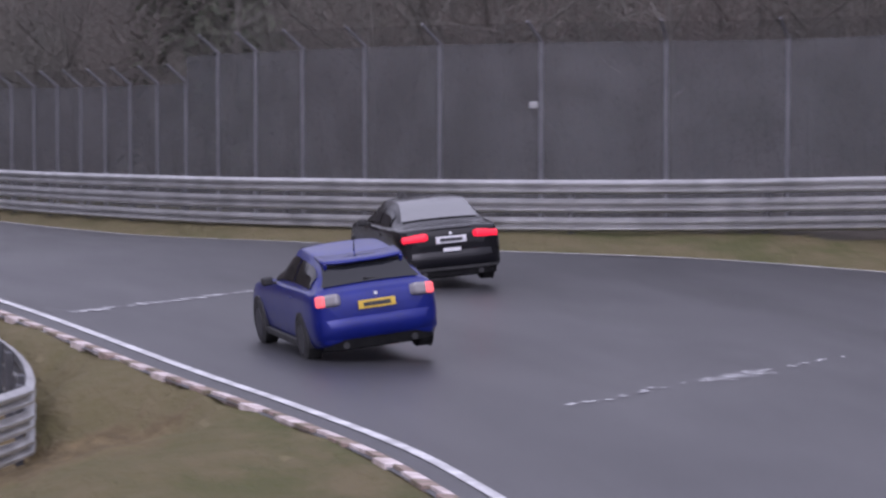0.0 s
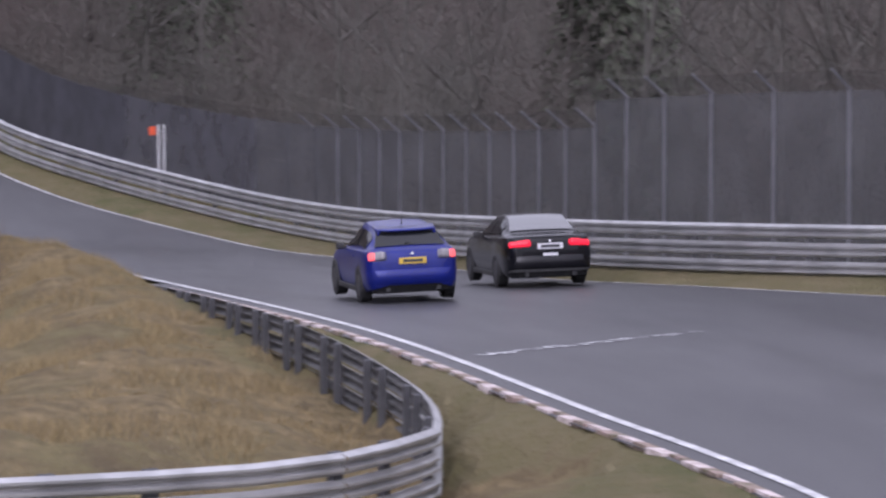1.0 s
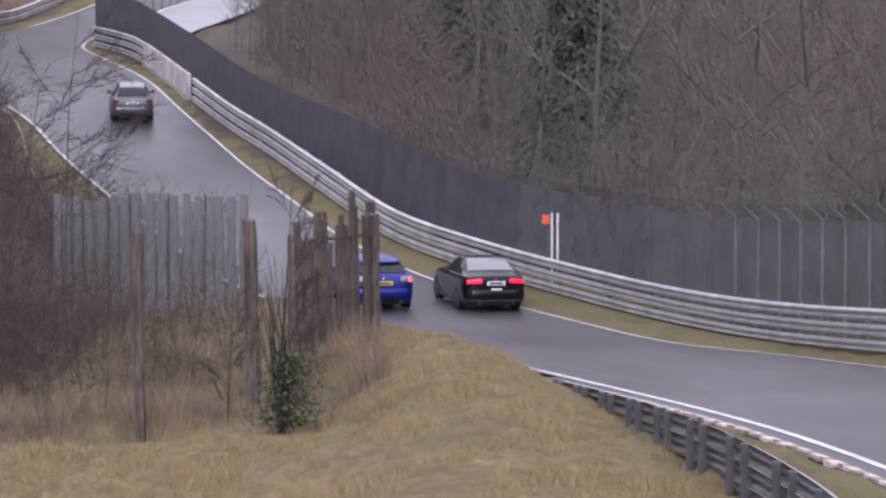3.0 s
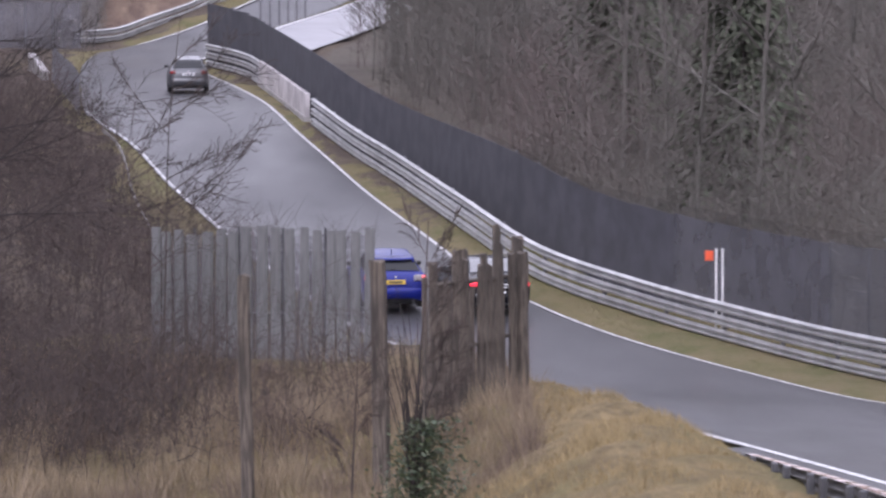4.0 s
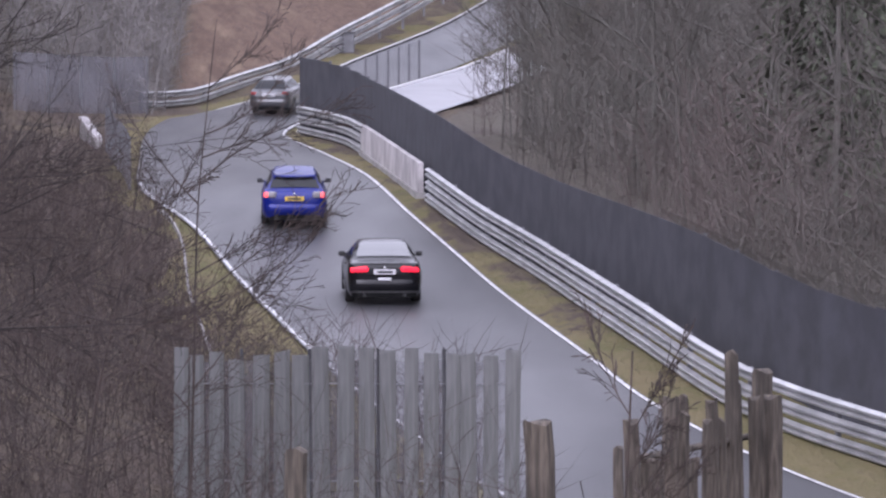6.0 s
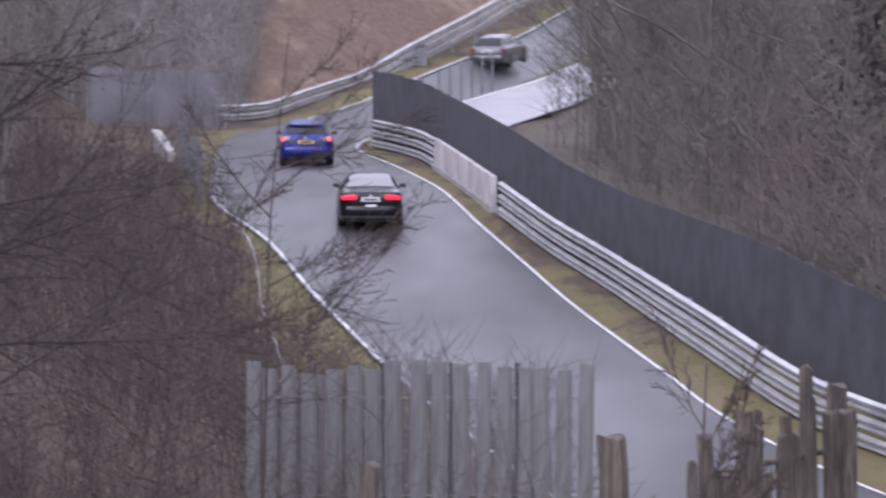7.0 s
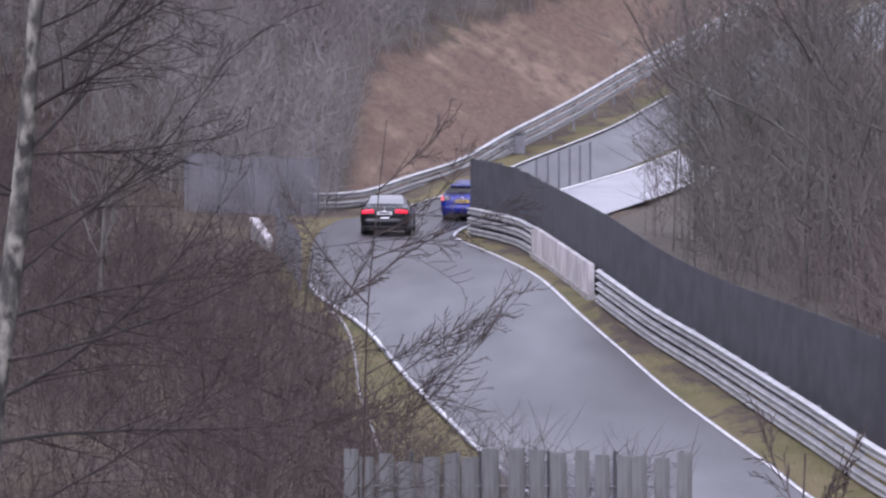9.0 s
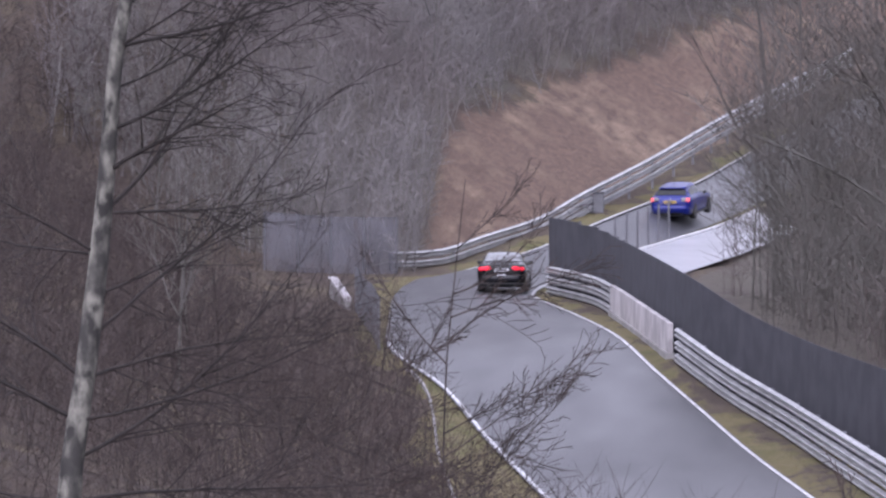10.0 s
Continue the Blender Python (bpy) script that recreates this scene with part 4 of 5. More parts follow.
def netting_fence():
    t = thing("paling_fence", Matrix.Identity(4), "grey weathered paling fence with wire netting above the track", "fence")
    rng = random.Random(8)
    x, k = -4.75, 0
    while x < 0.0:
        w = rng.uniform(0.19, 0.26)
        z = gz(x, 125)
        top = 4.03 + 0.05 * math.sin(x * 2.1) + rng.uniform(-0.05, 0.07)
        bm = box(w, 0.022, top - z + 0.3, pose(0, 0, (top - z) / 2 - 0.15), 0.006)
        for v in bm.verts:
            if v.co.z > top - z - 0.05:
                v.co.z += 0.05 * (v.co.x / w) * rng.choice((-1, 1)) * (k % 3 > 0)
        ob = part("paling", bm, GREYWOOD, t)
        ob.matrix_basis = pose(x, 125, z, rng.uniform(-0.6, 0.6), rng.uniform(-0.7, 0.7), rng.uniform(-9, 9))
        x += w + rng.uniform(0.05, 0.10)
        k += 1
    xs = np.arange(-4.8, 0.2, 0.96)
    for x in xs:
        z = gz(x, 125.1)
        ob = part("stake", cyl(0.034, 0.028, 4.1 - z + 0.4, pose(0, 0, -0.4), 7), DARKPOST, t)
        ob.matrix_basis = pose(x, 125.09, z, rng.uniform(-0.6, 0.6), rng.uniform(-0.8, 0.8))
    for a, b in zip(xs, xs[1:]):
        z, z2 = gz(a, 125), gz(b, 125)
        v = [(a, 125.05, z), (b, 125.05, z2), (b, 125.05, 3.95), ((a + b) / 2, 125.06, 3.9), (a, 125.05, 3.95)]
        v += [(p, q + 0.012, c) for p, q, c in v]
        link_mesh("netting", v, [(0, 1, 2, 3, 4), (9, 8, 7, 6, 5)], NET_PALE, t)
    for h in (2.2, 3.6):
        part("wire", box(4.9, 0.07, 0.012, pose(-2.35, 125.05, h)), POSTSTEEL, t)


netting_fence()


def marker_board(x, y, top, sign):
    z = gz(x, y)
    t = thing("marker_pole", pose(x, y, z), "white marker pole" + (" with an orange board" if sign else "") + " behind the guard rail", "marker", "marker poles")
    part("pole", cyl(0.03, 0.03, top - z, None, 10), WHITEPOLE, t)
    part("cap", cyl(0.04, 0.02, 0.05, pose(0, 0, top - z), 10), WHITEPOLE, t)
    if sign:
        part("board", box(0.22, 0.03, 0.26, pose(-0.18, 0, top - z - 0.14), 0.01), ORANGE, t)


I_MARK = int(np.argmin(abs(RAILC[:, 1] - 142.5)))
MP = offset(RAILC, 0.7)[I_MARK]
marker_board(MP[0] - 0.36, MP[1], MP[2] + 2.2, True)
marker_board(MP[0] - 0.2, MP[1] - 0.1, MP[2] + 2.2, False)


# ---------------- trees ----------------
def tube(verts, faces, a, b, ra, rb, n):
    d = (b - a)
    q = d.to_track_quat("Z", "Y")
    k = len(verts)
    for p, r in ((a, ra), (b, rb)):
        for i in range(n):
            w = q @ Vector((r * math.cos(i * math.tau / n), r * math.sin(i * math.tau / n), 0))
            verts.append(p + w)
    for i in range(n):
        faces.append((k + i, k + (i + 1) % n, k + n + (i + 1) % n, k + n + i))


def grow(rng, verts, faces, p, d, ln, r, level, top, droop=0.0, min_r=0.006):
    """A limb in short pieces that wander, with side limbs."""
    pieces = 6 if level == 0 else (5 if level == 1 else 3)
    n = 7 if level == 0 else (4 if level == 1 else 3)
    step = ln / pieces
    for i in range(pieces):
        f = (i + 1) / pieces
        d = (d + Vector((rng.uniform(-1, 1), rng.uniform(-1, 1), rng.uniform(-0.6, 1) - droop)) * (0.05 if level == 0 else 0.16)).normalized()
        q = p + d * step
        rb = max(min_r, r * (1 - 0.82 * f))
        ra = max(min_r, r * (1 - 0.82 * (i / pieces)))
        tube(verts[min(level, 1)], faces[min(level, 1)], p, q, ra, rb, n)
        if level < top and (level > 0 or f > 0.3):
            for _ in range(rng.choice((2, 3)) if level == 0 else rng.choice((1, 2, 2))):
                side = Vector((rng.uniform(-1, 1), rng.uniform(-1, 1), rng.uniform(-0.1, 0.7))).normalized()
                nd = (d * 0.75 + side).normalized()
                grow(rng, verts, faces, q.copy(), nd, ln * rng.uniform(0.34, 0.5) * (1.15 - 0.5 * f), rb * 0.62, level + 1, top, droop, min_r)
        p = q


def bare_tree(seed, h, r, bark, twig, label, top=3, name="bare_tree", min_r=0.008):
    rng = random.Random(seed)
    verts, faces = ([], []), ([], [])
    grow(rng, verts, faces, Vector((0, 0, -0.4)), Vector((rng.uniform(-0.08, 0.08), rng.uniform(-0.08, 0.08), 1)).normalized(), h, r, 0, top, 0, min_r)
    t = thing(name, Matrix.Identity(4), label, "tree", "bare trees")
    link_mesh("trunk", verts[0], faces[0], bark, t, smooth=True)
    link_mesh("crown", verts[1], faces[1], twig, t)
    return t


def conifer(seed, h):
    rng = random.Random(seed)
    t = thing("conifer", Matrix.Identity(4), "dark green conifer among bare trees", "tree", "conifers")
    v, f = [], []
    tube(v, f, Vector((0, 0, -0.4)), Vector((0, 0, h)), h * 0.016, 0.02, 7)
    link_mesh("trunk", v, f, BARK, t)
    v, f = [], []
    for k in range(6000):
        z = h * (0.12 + 0.88 * rng.random() ** 0.8)
        reach = (1 - z / h) * h * 0.25 + 0.3
        a = rng.uniform(0, math.tau)
        rr = reach * math.sqrt(rng.random()) * rng.uniform(0.7, 1.15)
        p = Vector((rr * math.cos(a), rr * math.sin(a), z - rr * 0.35))
        out = Vector((math.cos(a), math.sin(a), -0.4))
        s = rng.uniform(0.14, 0.34)
        side = Vector((-math.sin(a), math.cos(a), rng.uniform(-0.4, 0.4))) * s * 0.4
        k0 = len(v)
        v += [p - side, p + side, p + out * s, p + Vector((0, 0, 0.12))]
        f += [(k0, k0 + 1, k0 + 2), (k0, k0 + 2, k0 + 3)]
    link_mesh("crown", v, f, NEEDLE, t)
    return t


KINDS = [bare_tree(s, h, r, GREYBARK, GREYBARK, "leafless grey-brown tree in the winter wood") for s, h, r in ((11, 11, 0.085), (12, 13, 0.10), (13, 9, 0.07), (14, 12, 0.09), (15, 10, 0.075))]
SLIM = [bare_tree(s, h, r, GREYBARK, GREYBARK, "slender leafless tree with fine twigs beside the catch fence", 3, "bare_tree", 0.006) for s, h, r in ((18, 9, 0.055), (19, 10, 0.06), (20, 8, 0.05))]
FARKINDS = [bare_tree(s, h, r, HAZEBARK, HAZEBARK, "leafless tree on the far hill, bark paled as by haze") for s, h, r in ((16, 12, 0.12), (17, 10, 0.10))]
CONES = [conifer(31, 12), conifer(32, 9)]


def plant(kinds, x, y, turn, scale):
    src = kinds.pop(0)
    kinds.append(src)
    ob = copy_thing(src, Matrix.Identity(4))
    ob.matrix_basis = pose(x, y, gz(x, y), 0, 0, turn) @ Matrix.Scale(scale, 4)
    return ob


def wood():
    rng = random.Random(21)
    spots = []
    # woods behind the outer fence
    nr = normals(RAILC)
    tries = 0
    while len(spots) < 165 and tries < 6000:
        tries += 1
        i = rng.randrange(8, len(RAILC))
        far = RAILC[i][1] > 185
        d = (5.8 if far else 5) + 42 * rng.random() ** 1.5
        p = RAILC[i] + nr[i] * d
        off = ground_z([p[0]], [p[1]])[1][0]
        if off < (6.8 if far else 6.0) or (p[1] > 236 and off < 6) or any((p[0] - a) ** 2 + (p[1] - b) ** 2 < 1.6 for a, b in spots):
            continue
        spots.append((p[0], p[1]))
    for x, y in spots:
        ck = rng.random() < 0.13 and y < 185
        plant(CONES if ck else KINDS, x, y, rng.uniform(0, 360), rng.uniform(0.75, 1.3))
    # screen of trees beside the fence before the crest
    for k in range(40):
        y = rng.uniform(192, 232)
        x = float(np.interp(y, ROAD_Y, RIGHT[:, 0])) + rng.uniform(5.6, 11.0) + max(0, y - 215) * 0.14
        plant(SLIM, x, y, rng.uniform(0, 360), rng.uniform(0.65, 1.0))
    # left hillside
    n = 0
    while n < 42:
        x, y = rng.uniform(-48, -9), rng.uniform(130, 300)
        off = ground_z([x], [y])[1][0]
        if off > -7 or (y > 232 and off > -10):
            continue
        plant(KINDS, x, y, rng.uniform(0, 360), rng.uniform(0.45, 0.8))
        n += 1
    # far wood on the hill
    for k in range(60):
        x, y = rng.uniform(-75, 45), rng.uniform(300, 400)
        if ground_z([x], [y])[1][0] > -16 and x < 12:
            continue
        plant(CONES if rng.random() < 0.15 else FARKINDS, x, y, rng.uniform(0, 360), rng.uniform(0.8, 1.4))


def thicket(name, label, material, count, zone, height, twigs, seed, width=0.02, spread=0.45):
    """Undergrowth: stems with side twigs, thin tapered slips, too many to count."""
    rng = random.Random(seed)
    xy = [zone(rng) for _ in range(count)]
    z = ground_z([a for a, b in xy], [b for a, b in xy])[0]
    v, f = [], []

    def slip(p, d, ln, w):
        side = d.cross(Vector((rng.uniform(-1, 1), rng.uniform(-1, 1), 0.1))).normalized() * w
        k = len(v)
        m = p + d * ln * 0.55 + Vector((rng.uniform(-1, 1), rng.uniform(-1, 1), 0)) * ln * 0.06
        v.extend((p - side, p + side, m + side * 0.7, m - side * 0.7, p + d * ln))
        f.extend(((k, k + 1, k + 2, k + 3), (k + 3, k + 2, k + 4)))

    for (x, y), zz in zip(xy, z):
        h = height * rng.uniform(0.45, 1.2)
        d = Vector((rng.uniform(-0.3, 0.3), rng.uniform(-0.3, 0.3), 1)).normalized()
        p = Vector((x, y, zz - 0.1))
        slip(p, d, h, width)
        for _ in range(twigs):
            q = p + d * h * rng.uniform(0.12, 0.85)
            e = Vector((rng.uniform(-1, 1), rng.uniform(-1, 1), rng.uniform(0.1, 1.1))).normalized()
            slip(q, e, h * spread * rng.uniform(0.3, 1), width * 0.55)
    return tagged(link_mesh(name, v, f, material), label, "undergrowth", kind="stuff")


def zone_right(rng):
    while True:
        i = rng.randrange(5, len(RAILC))
        p = RAILC[i] + normals_rail[i] * (3 + 40 * rng.random() ** 1.4)
        if ground_z([p[0]], [p[1]])[1][0] > (4.5 if p[1] < 205 else 6.8):
            return p[0], p[1]


def zone_left(rng):
    while True:
        x, y = rng.uniform(-30, 0), rng.uniform(126, 232)
        o = np.interp(y, ROAD_Y, LEFT[:, 0]) - x
        if y > 200 and -19 < x < -11.5:
            continue
        if o > 2.1 - 1.7 * smooth01((y - 170) / 20) + 0.5 * rng.random():
            return x, y


def zone_near(rng):
    while True:
        x, y = rng.uniform(-13, 0.4), rng.uniform(105, 124)
        if rng.random() < smooth01((-x - 1.0) / 5) * 0.85 + 0.15:
            return x, y


def zone_hill(rng):
    while True:
        x, y = rng.uniform(-27, 22), rng.uniform(238, 335)
        o = np.interp(y, ROAD_Y, LEFT[:, 0]) - x
        if o > 8.0 + 1.8 * rng.random() or (x < -12 - rng.random() and o > 1.5):
            return x, y


def zone_shoulder(rng):
    return rng.uniform(-62, -19) - 4 * rng.random(), rng.uniform(234, 330)


normals_rail = normals(RAILC)
wood()
for k, src in enumerate(SLIM):
    src.matrix_basis = pose(6 + 3 * k, 205, gz(6 + 3 * k, 205))
for k, src in enumerate(FARKINDS):
    src.matrix_basis = pose(-40 + 12 * k, 318, gz(-40 + 12 * k, 318))
for src in KINDS + CONES:
    sx, sy = {0: (36, 150), 1: (30, 120), 2: (33, 170), 3: (38, 135), 4: (28, 190)}.get(KINDS.index(src) if src in KINDS else 9, (34 + 4 * len(src.name), 160))
    src.matrix_basis = pose(sx, sy, gz(sx, sy))


thicket("undergrowth", "grey-brown leafless undergrowth of the winter wood", GREYBARK, 5200, zone_right, 6.0, 18, 41, 0.016)
thicket("undergrowth", "russet-brown leafless brush on the hillside", TWIG, 6000, zone_left, 2.9, 13, 42, 0.011)
thicket("undergrowth", "tangled brown brush behind the wooden fence", TWIG, 1500, zone_near, 2.5, 14, 43, 0.009, 0.6)
# the hill's stems share the haze-paled bark colour
thicket("undergrowth", "leafless wood covering the far hill, paled as by haze", HAZEBARK, 7000, zone_hill, 4.2, 14, 44, 0.022)
thicket("undergrowth", "dark leafless wood on the shoulder of the hill", TWIG, 4000, zone_shoulder, 4.6, 14, 45, 0.022)


def foreground_tree(name, label, trunk, radius, limbs, bark, seed):
    """A slim tree along a given lean, with limbs (height, way, length, girth)."""
    rng = random.Random(seed)
    t = thing(name, Matrix.Identity(4), label, "tree")
    c = spline(trunk, 26)
    verts, faces = [], []
    for i in range(26):
        r = radius * (1 - 0.75 * i / 25) * rng.uniform(0.93, 1.07)
        verts += [(c[i][0] + r * math.cos(a), c[i][1] + r * math.sin(a), c[i][2]) for a in np.arange(9) * math.tau / 9]
    for i in range(25):
        faces += [(i * 9 + j, i * 9 + (j + 1) % 9, (i + 1) * 9 + (j + 1) % 9, (i + 1) * 9 + j) for j in range(9)]
    link_mesh("trunk", verts, faces, bark, t, smooth=True)
    for z, way, ln, r in limbs:
        i = int(np.argmin(abs(c[:, 2] - z)))
        v, f = [], []
        arched_limb(rng, v, f, Vector(c[i]), Vector(way).normalized(), ln, r, 0, rng.uniform(-0.45, 0.75))
        link_mesh("limb", v, f, BARK if bark is BIRCHBARK else TWIG, t)
    return t


def birch_limbs(seed, z0, z1, count, reach, rise):
    rng = random.Random(seed)
    out = []
    for k in range(count):
        z = z0 + (z1 - z0) * (k + rng.uniform(-0.4, 0.4)) / count
        right = rng.random() < 0.72
        way = (1 if right else -1, rng.uniform(-0.5, 0.6), rise + rng.uniform(-0.35, 0.4))
        out.append((z, way, reach * rng.uniform(0.55, 1.15) * (1.1 - 0.35 * k / count), 0.0066 * reach * rng.uniform(0.7, 1.2) if reach > 4 else 0.0055 * reach))
    return out


def arched_limb(rng, v, f, p, d, ln, r, level, bend):
    """A limb that arches up or down along its way, with alternate side twigs."""
    n = (9, 6, 4)[level]
    side = d.cross(Vector((0, 0, 1))).normalized()
    for i in range(n):
        d = (d + Vector((0, 0, bend / n)) + Vector((rng.uniform(-1, 1), rng.uniform(-1, 1), rng.uniform(-1, 1))) * 0.085).normalized()
        q = p + d * ln / n
        ra, rb = (max(0.0045, r * (1 - 0.88 * j / n)) for j in (i, i + 1))
        tube(v, f, p, q, ra, rb, 5 if level == 0 else 3)
        if level < 2 and i > 0:
            for _ in range(2 if level == 0 else 1):
                sg = rng.choice((-1, 1))
                e = (d * rng.uniform(0.7, 1.3) + side * sg * rng.uniform(0.2, 0.7) + Vector((rng.uniform(-0.4, 0.4), 0, sg * rng.uniform(0.1, 0.8)))).normalized()
                arched_limb(rng, v, f, p.lerp(q, rng.random()), e, ln * rng.uniform(0.22, 0.48) * (1.1 - 0.5 * i / n), rb * 0.55, level + 1, rng.uniform(-0.5, 0.6))
        p = q


foreground_tree("birch", "slender white-barked birch with bare drooping twigs", [(-9.15, 118.2, gz(-9.15, 118.2) - 0.3), (-8.98, 118.3, 4.6), (-8.77, 118.4, 6.3), (-8.56, 118.45, 8.2), (-8.38, 118.4, 10.3), (-8.2, 118.4, 11.4), (-7.95, 118.5, 14.2)], 0.205,
                birch_limbs(3, 3.6, 13.0, 27, 4.2, 0.38), BIRCHBARK, 61)
foreground_tree("sapling", "slim leafless sapling leaning over the track edge", [(-4.5, 122.6, gz(-4.5, 122.6) - 0.2), (-4.42, 122.7, 3.6), (-4.37, 122.85, 6.0), (-4.25, 122.9, 7.4), (-4.1, 122.9, 8.8)], 0.024,
                birch_limbs(5, 3.2, 8.2, 11, 2.5, 0.75), TWIG, 62)
foreground_tree("sapling", "slim leafless sapling leaning over the track edge", [(-5.9, 121.0, gz(-5.9, 121) - 0.2), (-5.7, 121.0, 3.2), (-5.3, 121.2, 5.2), (-5.0, 121.2, 7.0)], 0.03,
                birch_limbs(6, 2.4, 6.4, 9, 2.8, 0.6), TWIG, 63)
foreground_tree("sapling", "thin bare sapling beside the wooden fence", [(0.75, 102.6, gz(0.75, 102.6) - 0.2), (0.8, 102.7, 2.0), (0.95, 102.7, 4.0), (1.02, 102.8, 5.4)], 0.034,
                birch_limbs(7, 1.6, 5.0, 14, 1.5, 1.3), TWIG, 64)
foreground_tree("sapling", "thin bare sapling beside the wooden fence", [(-0.35, 103.0, gz(-0.35, 103) - 0.2), (-0.3, 103.0, 1.4), (-0.2, 103.1, 3.4)], 0.025,
                birch_limbs(8, 0.9, 3.2, 7, 1.0, 1.0), TWIG, 65)


def shrub(x, y, h):
    t = thing("shrub", Matrix.Identity(4), "small dark evergreen shrub at the foot of the fence", "shrub")
    rng = random.Random(71)
    z = gz(x, y)
    v, f = [], []
    for k in range(9):
        a = Vector((x + rng.uniform(-0.12, 0.12), y + rng.uniform(-0.1, 0.1), z - 0.1))
        m = a + Vector((rng.uniform(-0.25, 0.25), rng.uniform(-0.2, 0.2), h * rng.uniform(0.5, 0.8)))
        tube(v, f, a, m, 0.026, 0.018, 4)
        for _ in range(3):
            tube(v, f, a.lerp(m, rng.uniform(0.4, 1)), m + Vector((rng.uniform(-0.5, 0.5), rng.uniform(-0.3, 0.3), h * rng.uniform(0.3, 0.75))), 0.012, 0.006, 3)
    link_mesh("stem", v, f, BARK, t)
    v, f = [], []
    for k in range(2200):
        q = rng.random() ** 1.2 * 0.62
        r = 0.56 * (1 - 0.6 * q)
        p = Vector((x + 0.1 * q + rng.gauss(0, r * 0.6), y + rng.gauss(0, r * 0.6), z + h * (0.05 + 0.9 * q)))
        if rng.random() < 0.18:
            p.x += rng.uniform(0.1, 0.5)
        d = Vector((rng.uniform(-1, 1), rng.uniform(-1, 1), rng.uniform(-0.4, 1))).normalized() * rng.uniform(0.06, 0.13)
        e = d.cross(Vector((rng.uniform(-1, 1), 0.3, rng.uniform(-1, 1)))).normalized() * 0.025
        k0 = len(v)
        v += [p - e, p + d * 0.6 - e * 0.6, p + d, p + e]
        f += [(k0, k0 + 1, k0 + 2, k0 + 3)]
    link_mesh("foliage", v, f, IVY, t)


shrub(0.80, 98.6, 2.7)


def small_fence(name, label, pts, height, net, step):
    """Posts with netting between along a short line."""
    t = thing(name, Matrix.Identity(4), label, "fence")
    c = spline(pts, max(2, int(length(np.array(pts, float)) / step) + 1))
    for i, p in enumerate(c):
        ob = part("post", cyl(0.05, 0.045, height + 0.5, pose(0, 0, -0.5), 8), FENCEPOST, t)
        ob.matrix_basis = pose(*p)
        if i + 1 < len(c):
            q = c[i + 1]
            v = [p, q, q + [0, 0, height], p + [0, 0, height]]
            v = v + [a + np.array([0.0, 0.015, 0]) for a in v]
            link_mesh("netting", v, [(0, 1, 2, 3), (7, 6, 5, 4)], net, t)


NET_GREY = netting("grey_netting", (0.22, 0.22, 0.25), 0.34)
small_fence("netting_fence", "pale grey netting fence behind the brush at the crest", [(-18.0, 237.0, 6.4), (-15.2, 238.0, 6.2), (-13.1, 238.8, 6.2)], 2.3, NET_GREY, 1.2)
small_fence("netting_fence", "grey netting fence along the track edge at the crest", [(x, y, gz(x, y)) for x, y in ((-10.55, 194.5), (-11.2, 201), (-12.0, 208), (-12.8, 215))], 1.5, netting("crest_netting", (0.19, 0.19, 0.215), 0.62), 2.0)
small_fence("netting_fence", "short run of netting fence inside the upper bend", [(-5.0, 248.2, 6.9), (-4.1, 250.0, 7.2), (-2.9, 252.6, 7.6)], 1.6, netting("thin_netting", (0.2, 0.2, 0.22), 0.07), 0.9)


def verge_edging():
    """Thin whitened edging between the grass verge and the brush."""
    y = np.linspace(156, 190, 40)
    c = by_y(EDGE_LEFT, y)
    c[:, 0] -= np.interp(y, (156, 160, 174, 184, 190), (2.3, 2.1, 1.45, 0.65, 0.25))
    c[:, 2] = ground_z(c[:, 0], c[:, 1])[0]
    v, f = sweep(c, [(-0.025, -0.1), (0.025, -0.1), (0.025, 0.09), (-0.025, 0.09)][::-1])
    tagged(link_mesh("edging", v, f, CONCRETE), "thin whitened edging between verge and brush", "edging", kind="structure")


verge_edging()


def apron():
    """Pale wet paving inside the upper bend, falling away from the road."""
    far = spline([(-4.3, 245.5, 6.75), (-4.0, 247, 6.9), (-1.2, 257, 7.8), (0.8, 267, 8.4)], 26)
    near = far + np.array([1.7, -9.5, -1.0])
    v, f = ribbon(far, near, 10)
    v = np.array(v)
    v[:, 2] = np.maximum(v[:, 2], ground_z(v[:, 0], v[:, 1])[0] + 0.16)
    tagged(link_mesh("paved_apron", v, f, PALEROAD, smooth=True), "pale wet paved run-off inside the upper bend", "pavement", kind="structure")
    rim = far.copy()
    rim[:, 2] = np.maximum(rim[:, 2], ground_z(rim[:, 0], rim[:, 1])[0] + 0.16)
    v, f = sweep(rim, [(-0.06, -0.2), (0.06, -0.2), (0.06, 0.1), (-0.06, 0.1)][::-1])
    tagged(link_mesh("apron_kerb", v, f, WHITEPOLE), "white kerb along the paved run-off", "kerb", kind="structure")


apron()


def cabinet_box():
    t = thing("cabinet", pose(-6.1, 256.6, 8.35), "grey equipment cabinet beside the upper guard rail", "cabinet")
    part("body", box(0.85, 0.5, 1.35, pose(0, 0, 0.5), 0.03), POSTSTEEL, t)
    part("lid", box(0.93, 0.58, 0.06, pose(0, 0, 1.20), 0.015), DARKPOST, t)


cabinet_box()


